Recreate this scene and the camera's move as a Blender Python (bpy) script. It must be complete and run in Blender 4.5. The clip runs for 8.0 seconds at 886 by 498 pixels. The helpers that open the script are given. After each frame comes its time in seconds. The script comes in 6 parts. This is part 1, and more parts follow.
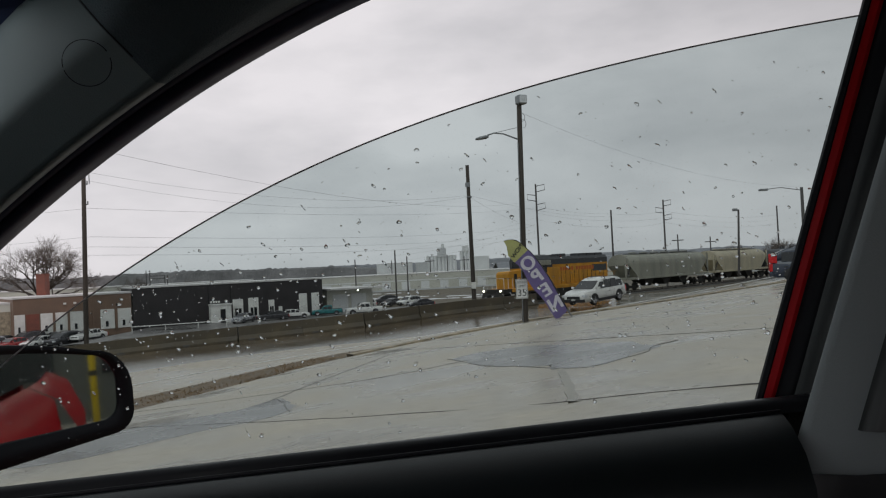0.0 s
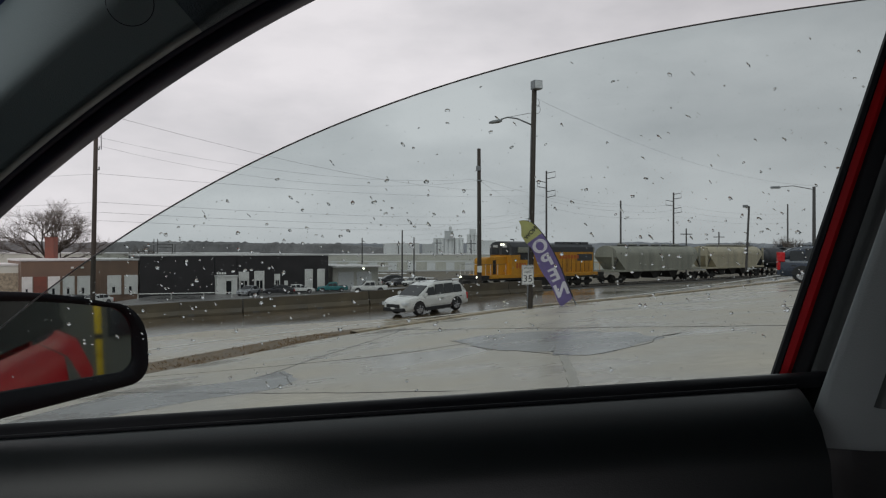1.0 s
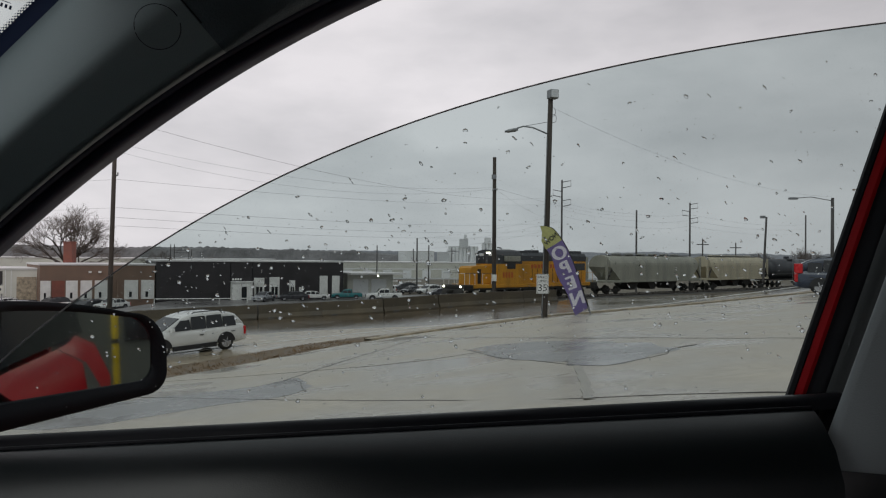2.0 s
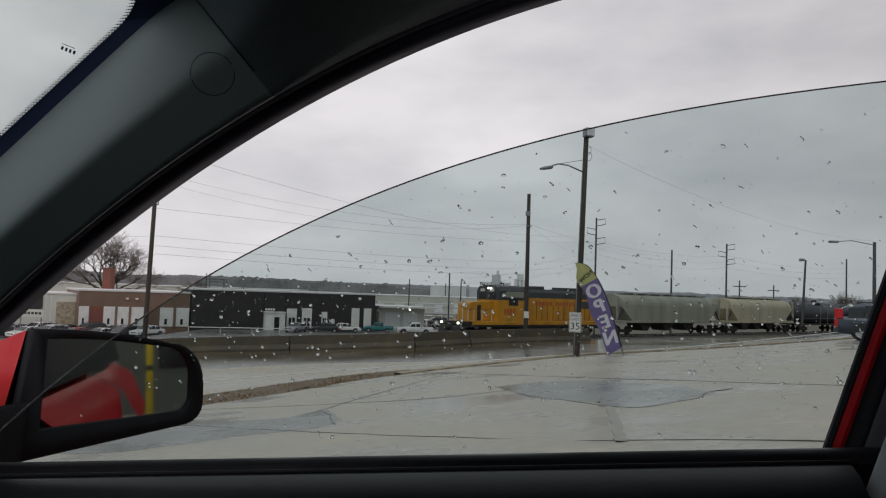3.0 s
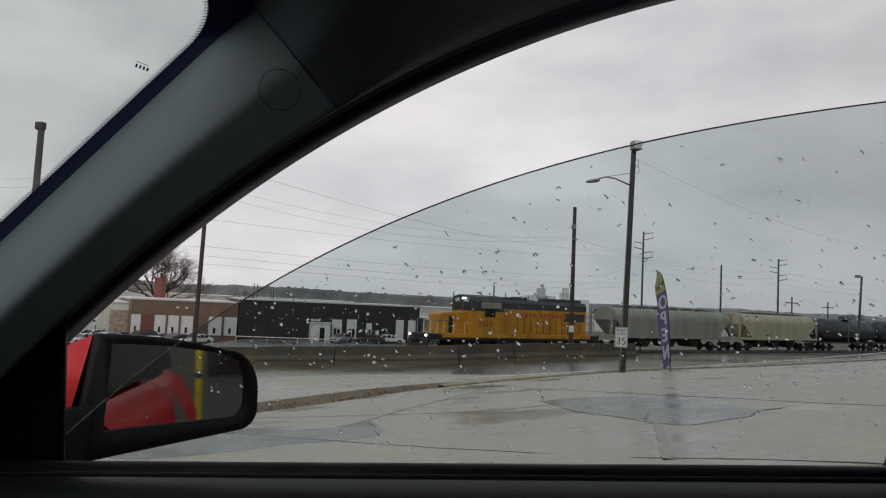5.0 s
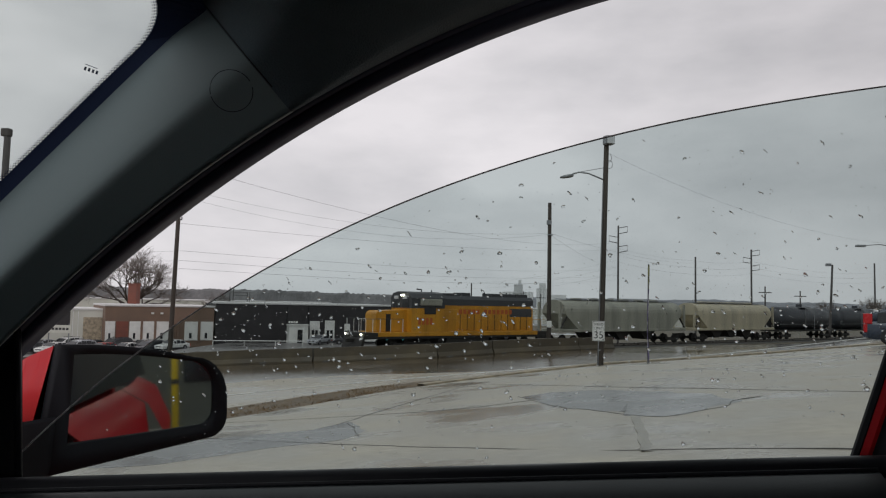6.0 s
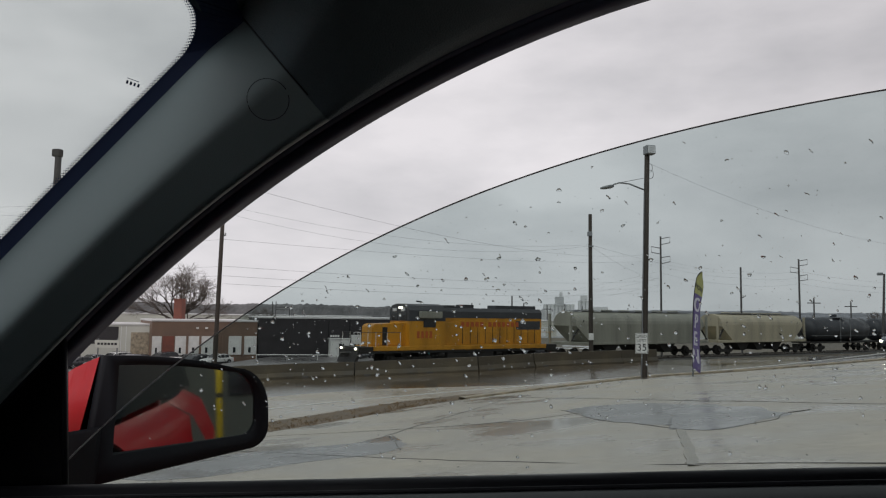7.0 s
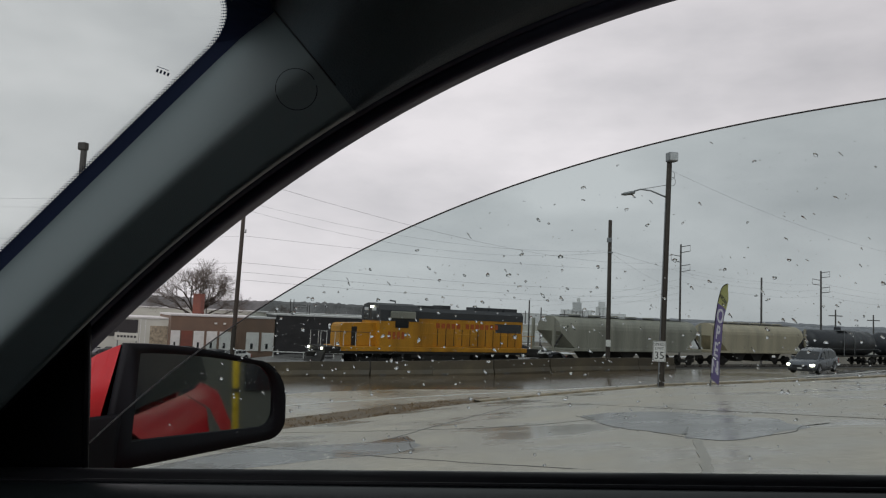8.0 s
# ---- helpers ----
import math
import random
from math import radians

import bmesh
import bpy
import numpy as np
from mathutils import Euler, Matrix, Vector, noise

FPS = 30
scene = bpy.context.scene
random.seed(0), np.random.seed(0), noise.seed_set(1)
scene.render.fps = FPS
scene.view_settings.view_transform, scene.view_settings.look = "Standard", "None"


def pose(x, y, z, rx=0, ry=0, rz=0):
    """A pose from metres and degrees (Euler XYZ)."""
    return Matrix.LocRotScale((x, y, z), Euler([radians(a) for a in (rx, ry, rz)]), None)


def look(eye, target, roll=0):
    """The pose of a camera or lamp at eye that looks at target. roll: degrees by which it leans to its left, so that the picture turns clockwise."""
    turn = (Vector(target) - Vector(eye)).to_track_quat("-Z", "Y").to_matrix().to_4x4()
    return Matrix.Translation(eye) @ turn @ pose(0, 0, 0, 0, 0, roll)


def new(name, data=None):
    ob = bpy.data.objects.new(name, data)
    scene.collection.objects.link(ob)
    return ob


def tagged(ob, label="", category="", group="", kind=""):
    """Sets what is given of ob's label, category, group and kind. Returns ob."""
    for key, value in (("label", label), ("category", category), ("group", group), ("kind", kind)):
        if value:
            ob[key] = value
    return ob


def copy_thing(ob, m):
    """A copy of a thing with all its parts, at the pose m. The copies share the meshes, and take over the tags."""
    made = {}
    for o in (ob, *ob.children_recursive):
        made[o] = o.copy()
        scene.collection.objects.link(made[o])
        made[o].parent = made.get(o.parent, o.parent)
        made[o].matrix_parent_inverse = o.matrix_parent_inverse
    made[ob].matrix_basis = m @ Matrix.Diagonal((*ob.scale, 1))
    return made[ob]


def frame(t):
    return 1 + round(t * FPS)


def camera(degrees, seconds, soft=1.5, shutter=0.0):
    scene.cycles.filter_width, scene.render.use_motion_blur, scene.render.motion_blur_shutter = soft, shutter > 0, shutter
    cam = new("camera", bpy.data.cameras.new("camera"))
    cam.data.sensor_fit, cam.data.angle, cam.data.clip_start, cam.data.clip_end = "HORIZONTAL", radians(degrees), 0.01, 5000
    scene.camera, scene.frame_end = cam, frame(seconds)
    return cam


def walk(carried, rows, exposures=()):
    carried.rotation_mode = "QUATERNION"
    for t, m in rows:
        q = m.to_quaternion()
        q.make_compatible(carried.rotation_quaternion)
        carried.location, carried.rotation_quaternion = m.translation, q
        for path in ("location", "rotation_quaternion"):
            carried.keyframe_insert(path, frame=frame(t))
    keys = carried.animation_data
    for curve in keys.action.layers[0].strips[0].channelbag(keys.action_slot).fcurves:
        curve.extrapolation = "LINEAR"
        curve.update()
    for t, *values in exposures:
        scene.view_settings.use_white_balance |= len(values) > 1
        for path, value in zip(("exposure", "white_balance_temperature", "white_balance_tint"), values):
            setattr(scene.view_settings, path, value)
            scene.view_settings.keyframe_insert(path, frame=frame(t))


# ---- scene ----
from mathutils.bvhtree import BVHTree

# camera: seconds, place, yaw, pitch, roll in degrees
PATH = [
    (0, 0.019, 0.005, 1.322, -0.56, 1.29, -2.78),
    (0.5, 0.006, 0.006, 1.304, -1.02, 0.20, -0.50),
    (1, -0.000, 0.000, 1.300, 0.00, -0.00, -0.01),
    (1.2, -0.001, -0.002, 1.302, 0.36, 0.06, -0.11),
    (2.3, -0.003, -0.013, 1.313, 1.25, 1.09, 0.62),
    (2.5, -0.004, -0.015, 1.315, 1.49, 1.63, 0.10),
    (3, -0.006, -0.025, 1.317, 3.59, 3.14, 1.98),
    (3.5, -0.009, -0.030, 1.308, 4.58, 2.60, -0.42),
    (4, -0.009, -0.041, 1.315, 6.44, 2.81, -0.66),
    (4.5, -0.019, -0.072, 1.331, 8.15, 3.44, 0.15),
    (5, -0.016, -0.041, 1.314, 6.95, 3.94, 2.69),
    (5.2, -0.014, -0.038, 1.315, 4.49, 3.85, 2.83),
    (5.5, -0.010, -0.034, 1.316, 4.10, 3.85, 2.2),
    (6.3, 0.001, -0.022, 1.319, 6.09, 3.94, 0.57),
    (6.5, 0.003, -0.019, 1.320, 6.80, 4.39, 0.55),
    (7, -0.001, -0.021, 1.311, 8.19, 4.80, 0.79),
    (7.5, -0.003, -0.023, 1.309, 9.22, 4.89, 1.35),
    (8, -0.005, -0.021, 1.303, 9.58, 4.92, 2.41),
]


def held(x, y, z, yaw, pitch, roll):
    return pose(x, y, z, 90 + pitch, 0, yaw) @ pose(0, 0, 0, 0, 0, roll)


cam = camera(59.82, 8.0, soft=1.2)
walk(cam, [(t, held(*row)) for t, *row in PATH])

# ---------------------------------------------------------------- light
SUN_UP, SUN_ROUND = 50.0, 200.0
world = bpy.data.worlds.new("overcast_sky")
scene.world = world
world.use_nodes = True
wn, wl = world.node_tree.nodes, world.node_tree.links
wn.clear()
sky = wn.new("ShaderNodeTexSky")
sky.sky_type, sky.sun_disc = "NISHITA", False
sky.sun_elevation, sky.sun_rotation = radians(SUN_UP), radians(SUN_ROUND)
grey = wn.new("ShaderNodeHueSaturation")
grey.inputs["Saturation"].default_value = 0.12
wl.new(sky.outputs["Color"], grey.inputs["Color"])
coord = wn.new("ShaderNodeTexCoord")
stretch = wn.new("ShaderNodeMapping")
stretch.inputs["Scale"].default_value = (1.6, 1.6, 4.2)
wl.new(coord.outputs["Generated"], stretch.inputs["Vector"])
cloud = wn.new("ShaderNodeTexNoise")
cloud.inputs["Scale"].default_value, cloud.inputs["Detail"].default_value, cloud.inputs["Roughness"].default_value = 2.1, 6, 0.52
wl.new(stretch.outputs["Vector"], cloud.inputs["Vector"])
ramp = wn.new("ShaderNodeValToRGB")
ramp.color_ramp.elements[0].position, ramp.color_ramp.elements[0].color = 0.32, (5.35, 5.25, 5.5, 1)
ramp.color_ramp.elements[1].position, ramp.color_ramp.elements[1].color = 0.66, (7.75, 7.45, 7.7, 1)
wl.new(cloud.outputs["Fac"], ramp.inputs["Fac"])
veil = wn.new("ShaderNodeMix")
veil.data_type = "RGBA"
veil.inputs["Factor"].default_value = 0.9
wl.new(grey.outputs["Color"], veil.inputs["A"])
wl.new(ramp.outputs["Color"], veil.inputs["B"])
axis = wn.new("ShaderNodeSeparateXYZ")
wl.new(coord.outputs["Generated"], axis.inputs["Vector"])
bank = wn.new("ShaderNodeMapRange")
bank.interpolation_type = "SMOOTHSTEP"
bank.inputs["From Min"].default_value, bank.inputs["From Max"].default_value = -0.05, 0.7
bank.inputs["To Min"].default_value, bank.inputs["To Max"].default_value = 1.03, 0.74
wl.new(axis.outputs["X"], bank.inputs["Value"])
heavy = wn.new("ShaderNodeMix")
heavy.data_type, heavy.blend_type = "RGBA", "MULTIPLY"
heavy.inputs["Factor"].default_value = 1.0
wl.new(veil.outputs["Result"], heavy.inputs["A"])
wl.new(bank.outputs["Result"], heavy.inputs["B"])
back = wn.new("ShaderNodeBackground")
back.inputs["Strength"].default_value = 0.1
wl.new(heavy.outputs["Result"], back.inputs["Color"])
wout = wn.new("ShaderNodeOutputWorld")
wl.new(back.outputs["Background"], wout.inputs["Surface"])
sun = new("sun", bpy.data.lights.new("sun", "SUN"))
sun.data.energy, sun.data.angle, sun.data.color = 0.5, radians(40), (1, 0.97, 0.93)
sun.matrix_world = look((0, 0, 0), (-math.sin(radians(SUN_ROUND)) * math.cos(radians(SUN_UP)), -math.cos(radians(SUN_ROUND)) * math.cos(radians(SUN_UP)), -math.sin(radians(SUN_UP))))
scene.view_settings.exposure = 0.04


# ---------------------------------------------------------------- materials
def mat(name, color, rough=0.6, metal=0.0, scale=3.0, vary=0.25, bump=0.1, rough_vary=0.15, fine=40.0, spec=0.5, coat=0.0, random_tint=0.0, stretch_z=1.0):
    m = bpy.data.materials.new(name)
    m.use_nodes = True
    n, l = m.node_tree.nodes, m.node_tree.links
    b = n["Principled BSDF"]
    b.inputs["Metallic"].default_value = metal
    b.inputs["Specular IOR Level"].default_value = spec
    b.inputs["Coat Weight"].default_value = coat
    b.inputs["Coat Roughness"].default_value = 0.05
    tc = n.new("ShaderNodeTexCoord")
    mp = n.new("ShaderNodeMapping")
    mp.inputs["Scale"].default_value = (1, 1, stretch_z)
    l.new(tc.outputs["Object"], mp.inputs["Vector"])
    big = n.new("ShaderNodeTexNoise")
    big.inputs["Scale"].default_value, big.inputs["Detail"].default_value = scale, 5
    small = n.new("ShaderNodeTexNoise")
    small.inputs["Scale"].default_value, small.inputs["Detail"].default_value = fine, 3
    for t in (big, small):
        l.new(mp.outputs["Vector"], t.inputs["Vector"])
    add = n.new("ShaderNodeMath")
    add.operation = "MULTIPLY_ADD"
    add.inputs[1].default_value = 0.4
    l.new(small.outputs["Fac"], add.inputs[0])
    l.new(big.outputs["Fac"], add.inputs[2])
    rp = n.new("ShaderNodeMapRange")
    rp.inputs["From Min"].default_value, rp.inputs["From Max"].default_value = 0.4, 1.0
    rp.inputs["To Min"].default_value, rp.inputs["To Max"].default_value = 1 - vary, 1 + vary
    l.new(add.outputs[0], rp.inputs["Value"])
    mul = n.new("ShaderNodeMix")
    mul.data_type, mul.blend_type = "RGBA", "MULTIPLY"
    mul.inputs["Factor"].default_value = 1.0
    mul.inputs["A"].default_value = (*color, 1)
    l.new(rp.outputs["Result"], mul.inputs["B"])
    out = mul.outputs["Result"]
    if random_tint:
        oi = n.new("ShaderNodeObjectInfo")
        rr = n.new("ShaderNodeMapRange")
        rr.inputs["To Min"].default_value, rr.inputs["To Max"].default_value = 1 - random_tint, 1 + random_tint
        l.new(oi.outputs["Random"], rr.inputs["Value"])
        m2 = n.new("ShaderNodeMix")
        m2.data_type, m2.blend_type = "RGBA", "MULTIPLY"
        m2.inputs["Factor"].default_value = 1.0
        l.new(out, m2.inputs["A"])
        l.new(rr.outputs["Result"], m2.inputs["B"])
        out = m2.outputs["Result"]
    l.new(out, b.inputs["Base Color"])
    rg = n.new("ShaderNodeMapRange")
    rg.inputs["From Min"].default_value, rg.inputs["From Max"].default_value = 0.35, 0.65
    rg.inputs["To Min"].default_value, rg.inputs["To Max"].default_value = max(0.02, rough - rough_vary), min(1, rough + rough_vary)
    l.new(big.outputs["Fac"], rg.inputs["Value"])
    l.new(rg.outputs["Result"], b.inputs["Roughness"])
    if bump:
        bp = n.new("ShaderNodeBump")
        bp.inputs["Strength"].default_value, bp.inputs["Distance"].default_value = bump, 0.02
        l.new(small.outputs["Fac"], bp.inputs["Height"])
        l.new(bp.outputs["Normal"], b.inputs["Normal"])
    return m


def glow(name, color, strength):
    m = bpy.data.materials.new(name)
    m.use_nodes = True
    b = m.node_tree.nodes["Principled BSDF"]
    b.inputs["Base Color"].default_value = (*color, 1)
    b.inputs["Emission Color"].default_value = (*color, 1)
    b.inputs["Emission Strength"].default_value = strength
    return m


def clear_pane(name, tint, gloss=0.05):
    """Thin clear glass: straight view through, weak mirror on top."""
    m = bpy.data.materials.new(name)
    m.use_nodes = True
    n, l = m.node_tree.nodes, m.node_tree.links
    n.remove(n["Principled BSDF"])
    tr = n.new("ShaderNodeBsdfTransparent")
    tr.inputs["Color"].default_value = (*tint, 1)
    gl = n.new("ShaderNodeBsdfGlossy")
    gl.inputs["Roughness"].default_value = 0.02
    fr = n.new("ShaderNodeFresnel")
    fr.inputs["IOR"].default_value = 1.15
    k = n.new("ShaderNodeMath")
    k.operation = "MULTIPLY"
    k.inputs[1].default_value = gloss * 10
    l.new(fr.outputs["Fac"], k.inputs[0])
    mx = n.new("ShaderNodeMixShader")
    l.new(k.outputs[0], mx.inputs["Fac"])
    l.new(tr.outputs[0], mx.inputs[1])
    l.new(gl.outputs[0], mx.inputs[2])
    l.new(mx.outputs[0], n["Material Output"].inputs["Surface"])
    return m


M = {}
M["lot"] = mat("wet_concrete", (0.39, 0.352, 0.29), 0.36, scale=0.35, vary=0.5, bump=0.04, rough_vary=0.2, fine=5, spec=0.4)
M["patch"] = mat("dark_wet_patch", (0.2, 0.2, 0.197), 0.27, scale=0.6, vary=0.3, bump=0.03, rough_vary=0.12, fine=9)
M["seam"] = mat("rough_filled_seam", (0.32, 0.3, 0.26), 0.45, scale=3, vary=0.55, bump=0.5, fine=9)
M["kerb"] = mat("worn_tan_concrete", (0.34, 0.285, 0.205), 0.6, scale=2.2, vary=0.7, bump=0.4, fine=14)
M["crack"] = mat("tarred_crack", (0.085, 0.08, 0.075), 0.5, scale=2, vary=0.3, bump=0.3)
M["road"] = mat("wet_road", (0.095, 0.07, 0.043), 0.14, scale=0.18, vary=0.35, bump=0.006, rough_vary=0.05, fine=20, spec=0.45)
# pale concrete, its warm base also holding the sky's reflection on the wet lane
M["shoulder"] = mat("wet_shoulder_and_sky_sheen", (0.34, 0.285, 0.205), 0.24, scale=0.3, vary=0.25, bump=0.01, rough_vary=0.08, fine=20, spec=0.35)
M["line"] = mat("road_paint", (0.7, 0.69, 0.66), 0.4, scale=2, vary=0.3)
M["mud"] = mat("muddy_verge", (0.15, 0.105, 0.06), 0.7, scale=2.0, vary=0.75, bump=0.8, fine=9)
M["ground"] = mat("winter_ground", (0.135, 0.115, 0.085), 0.8, scale=0.09, vary=0.45, bump=0.4, fine=1.5)
M["gravel"] = mat("dark_ballast", (0.1, 0.095, 0.088), 0.8, scale=0.6, vary=0.35, bump=0.9, fine=12)
M["parking"] = mat("wet_parking_asphalt", (0.16, 0.155, 0.15), 0.35, scale=0.12, vary=0.35, bump=0.1)
M["snow"] = mat("old_snow", (0.75, 0.76, 0.78), 0.7, scale=0.5, vary=0.15, bump=0.3)
M["barrier"] = mat("wet_stained_concrete", (0.085, 0.068, 0.044), 0.6, scale=0.7, vary=0.5, bump=0.35, fine=12, random_tint=0.15)
M["wood"] = mat("weathered_pole_wood", (0.055, 0.045, 0.037), 0.8, scale=2, vary=0.4, bump=0.5, fine=30, stretch_z=0.1)
M["wood_far"] = mat("grey_pole_wood", (0.085, 0.08, 0.078), 0.85, scale=2, vary=0.3, bump=0.2, stretch_z=0.1)
M["steel"] = mat("dull_galvanised_steel", (0.25, 0.26, 0.27), 0.45, 0.6, scale=4, vary=0.2)
M["wire"] = mat("dark_cable", (0.12, 0.12, 0.125), 0.6, vary=0.1, bump=0)
M["white"] = mat("weathered_white_paint", (0.72, 0.72, 0.69), 0.5, scale=1.2, vary=0.16, bump=0.08)
M["cream"] = mat("cream_siding", (0.57, 0.57, 0.51), 0.6, scale=0.3, vary=0.14, bump=0.1)
M["black_brick"] = mat("black_painted_block", (0.028, 0.025, 0.027), 0.55, scale=0.6, vary=0.5, bump=0.25, fine=8)
M["brown"] = mat("brown_brick", (0.19, 0.125, 0.09), 0.7, scale=0.5, vary=0.25, bump=0.3, fine=9)
M["redbrick"] = mat("red_brick", (0.2, 0.07, 0.05), 0.75, scale=1, vary=0.3, bump=0.4, fine=10)
M["roof"] = mat("wet_flat_roof", (0.62, 0.61, 0.6), 0.5, scale=0.2, vary=0.2)
M["dark_glass"] = mat("dark_window_glass", (0.02, 0.022, 0.025), 0.08, scale=1, vary=0.2, bump=0, rough_vary=0.03)
# concrete and metal greys lightened to hold the skyline haze in their colour
M["far_grey"] = mat("haze_paled_concrete", (0.76, 0.78, 0.79), 0.9, scale=0.05, vary=0.15, bump=0)
M["far_grey_dark"] = mat("haze_paled_metal", (0.58, 0.6, 0.61), 0.9, scale=0.05, vary=0.2, bump=0)
# distance haze is mixed into both wood colours, palest on the far ridge
M["hill"] = mat("haze_greyed_bare_woods", (0.15, 0.148, 0.15), 1.0, scale=0.04, vary=0.6, bump=0, fine=0.4)
M["hill_far"] = mat("haze_paled_far_woods", (0.24, 0.25, 0.27), 1.0, scale=0.02, vary=0.2, bump=0, fine=0.3)
M["dead_grass"] = mat("dead_verge_grass", (0.2, 0.13, 0.07), 0.9, scale=1.5, vary=0.5, bump=0)
M["bark"] = mat("bare_bark", (0.075, 0.06, 0.05), 0.9, scale=3, vary=0.3, bump=0.4)
M["twig"] = mat("bare_twigs", (0.15, 0.125, 0.11), 0.9, scale=3, vary=0.3, bump=0)
M["yellow"] = mat("rail_yellow_paint", (0.52, 0.24, 0.014), 0.5, scale=0.8, vary=0.42, bump=0.05, stretch_z=0.3)
M["loco_grey"] = mat("sooty_grey_paint", (0.05, 0.053, 0.058), 0.6, scale=1, vary=0.35, bump=0.1)
M["under"] = mat("grimy_black_steel", (0.022, 0.02, 0.018), 0.75, scale=2, vary=0.4, bump=0.3)
M["red_mark"] = mat("faded_red_lettering", (0.45, 0.1, 0.02), 0.5, scale=2, vary=0.2)
M["hopper"] = mat("grey_green_hopper_paint", (0.27, 0.27, 0.225), 0.6, scale=0.9, vary=0.42, bump=0.08, stretch_z=0.14)
M["hopper_tan"] = mat("tan_hopper_paint", (0.41, 0.37, 0.27), 0.6, scale=0.9, vary=0.36, bump=0.08, stretch_z=0.14)
M["tank"] = mat("sooty_black_tank_paint", (0.035, 0.038, 0.045), 0.45, scale=0.8, vary=0.35, bump=0.05)
M["rail"] = mat("worn_rail_steel", (0.2, 0.18, 0.16), 0.35, 0.8, scale=2, vary=0.3)
M["head"] = glow("headlamp_glow", (1, 0.92, 0.72), 7)
M["lamp_on"] = glow("wall_lamp_glow", (1, 0.95, 0.8), 8)
M["purple"] = mat("purple_flag_cloth", (0.15, 0.115, 0.27), 0.8, scale=2.5, vary=0.2, bump=0.15)
M["lime"] = mat("lime_flag_cloth", (0.4, 0.4, 0.16), 0.8, scale=2.5, vary=0.15, bump=0.15)
M["flag_white"] = mat("white_flag_print", (0.62, 0.6, 0.66), 0.8, scale=2, vary=0.1, bump=0.1)
M["black"] = mat("black_paint", (0.02, 0.02, 0.02), 0.5, vary=0.2)
M["sign_white"] = mat("sign_sheeting", (0.8, 0.8, 0.78), 0.4, scale=2, vary=0.06, bump=0)
M["car_white"] = mat("white_car_paint", (0.72, 0.72, 0.7), 0.25, scale=1.5, vary=0.08, bump=0, rough_vary=0.06, coat=0.6)
M["car_silver"] = mat("silver_car_paint", (0.36, 0.37, 0.39), 0.3, 0.4, scale=1.5, vary=0.08, bump=0, coat=0.5)
M["car_grey"] = mat("dark_grey_car_paint", (0.12, 0.13, 0.15), 0.3, 0.3, scale=1.5, vary=0.1, bump=0, coat=0.5)
M["car_dark"] = mat("dark_car_paint", (0.03, 0.03, 0.036), 0.25, scale=1.5, vary=0.1, bump=0, coat=0.6)
M["car_teal"] = mat("teal_car_paint", (0.015, 0.16, 0.17), 0.3, scale=1.5, vary=0.1, bump=0, coat=0.5)
M["car_blue"] = mat("navy_car_paint", (0.02, 0.032, 0.06), 0.25, scale=1.5, vary=0.1, bump=0, coat=0.6)
M["car_maroon"] = mat("red_parked_paint", (0.3, 0.02, 0.02), 0.3, scale=1.5, vary=0.1, bump=0, coat=0.5)
M["tyre"] = mat("wet_tyre_rubber", (0.015, 0.015, 0.016), 0.6, scale=6, vary=0.3, bump=0.2)
M["rim"] = mat("alloy_rim", (0.5, 0.5, 0.52), 0.3, 0.8, scale=4, vary=0.15)
M["trim"] = mat("dark_car_trim", (0.02, 0.02, 0.022), 0.5, vary=0.2)
M["tail"] = mat("red_tail_lens", (0.55, 0.01, 0.015), 0.2, vary=0.1, bump=0)
M["lens"] = mat("clear_lamp_lens", (0.6, 0.62, 0.64), 0.1, scale=5, vary=0.2, bump=0)
M["car_red"] = mat("red_car_paint", (0.46, 0.008, 0.014), 0.35, scale=2, vary=0.12, bump=0, rough_vary=0.06, coat=0.0, spec=0.1)
M["plastic"] = mat("grained_charcoal_plastic", (0.107, 0.144, 0.155), 0.55, scale=4, vary=0.1, bump=0.12, rough_vary=0.05, fine=900)
M["plastic_dark"] = mat("black_door_plastic", (0.0085, 0.0115, 0.013), 0.34, scale=4, vary=0.12, bump=0.05, rough_vary=0.04, fine=700)
M["plastic_grey"] = mat("light_grey_pillar_plastic", (0.26, 0.285, 0.295), 0.6, scale=4, vary=0.08, bump=0.1, fine=700)
M["headliner"] = mat("charcoal_headliner_cloth", (0.062, 0.088, 0.104), 0.95, scale=6, vary=0.15, bump=0.3, fine=600)
M["rubber"] = mat("black_seal_rubber", (0.012, 0.0125, 0.0155), 0.5, scale=8, vary=0.2, bump=0.05, spec=0.12)
M["seal"] = mat("blue_black_seal_rubber", (0.045, 0.055, 0.09), 0.5, scale=8, vary=0.2, bump=0.05, spec=0.15)
M["glass_edge"] = mat("ground_glass_edge", (0.48, 0.44, 0.45), 0.5, vary=0.1, bump=0)
M["frit"] = mat("black_glass_edge_print", (0.018, 0.028, 0.066), 0.7, vary=0.05, bump=0, spec=0.1)
M["seat"] = mat("charcoal_seat_cloth", (0.05, 0.05, 0.052), 0.9, scale=6, vary=0.2, bump=0.3, fine=300)
M["bollard"] = mat("yellow_bollard_paint", (0.7, 0.48, 0.02), 0.4, scale=3, vary=0.2)
M["store"] = mat("dark_shop_wall", (0.1, 0.1, 0.085), 0.6, scale=0.6, vary=0.3)
M["pane_tint"] = clear_pane("tinted_door_glass", (0.79, 0.835, 0.832), 0.05)
M["pane_clear"] = clear_pane("windscreen_glass", (0.855, 0.885, 0.875), 0.04)
mm = bpy.data.materials.new("mirror_silver")
mm.use_nodes = True
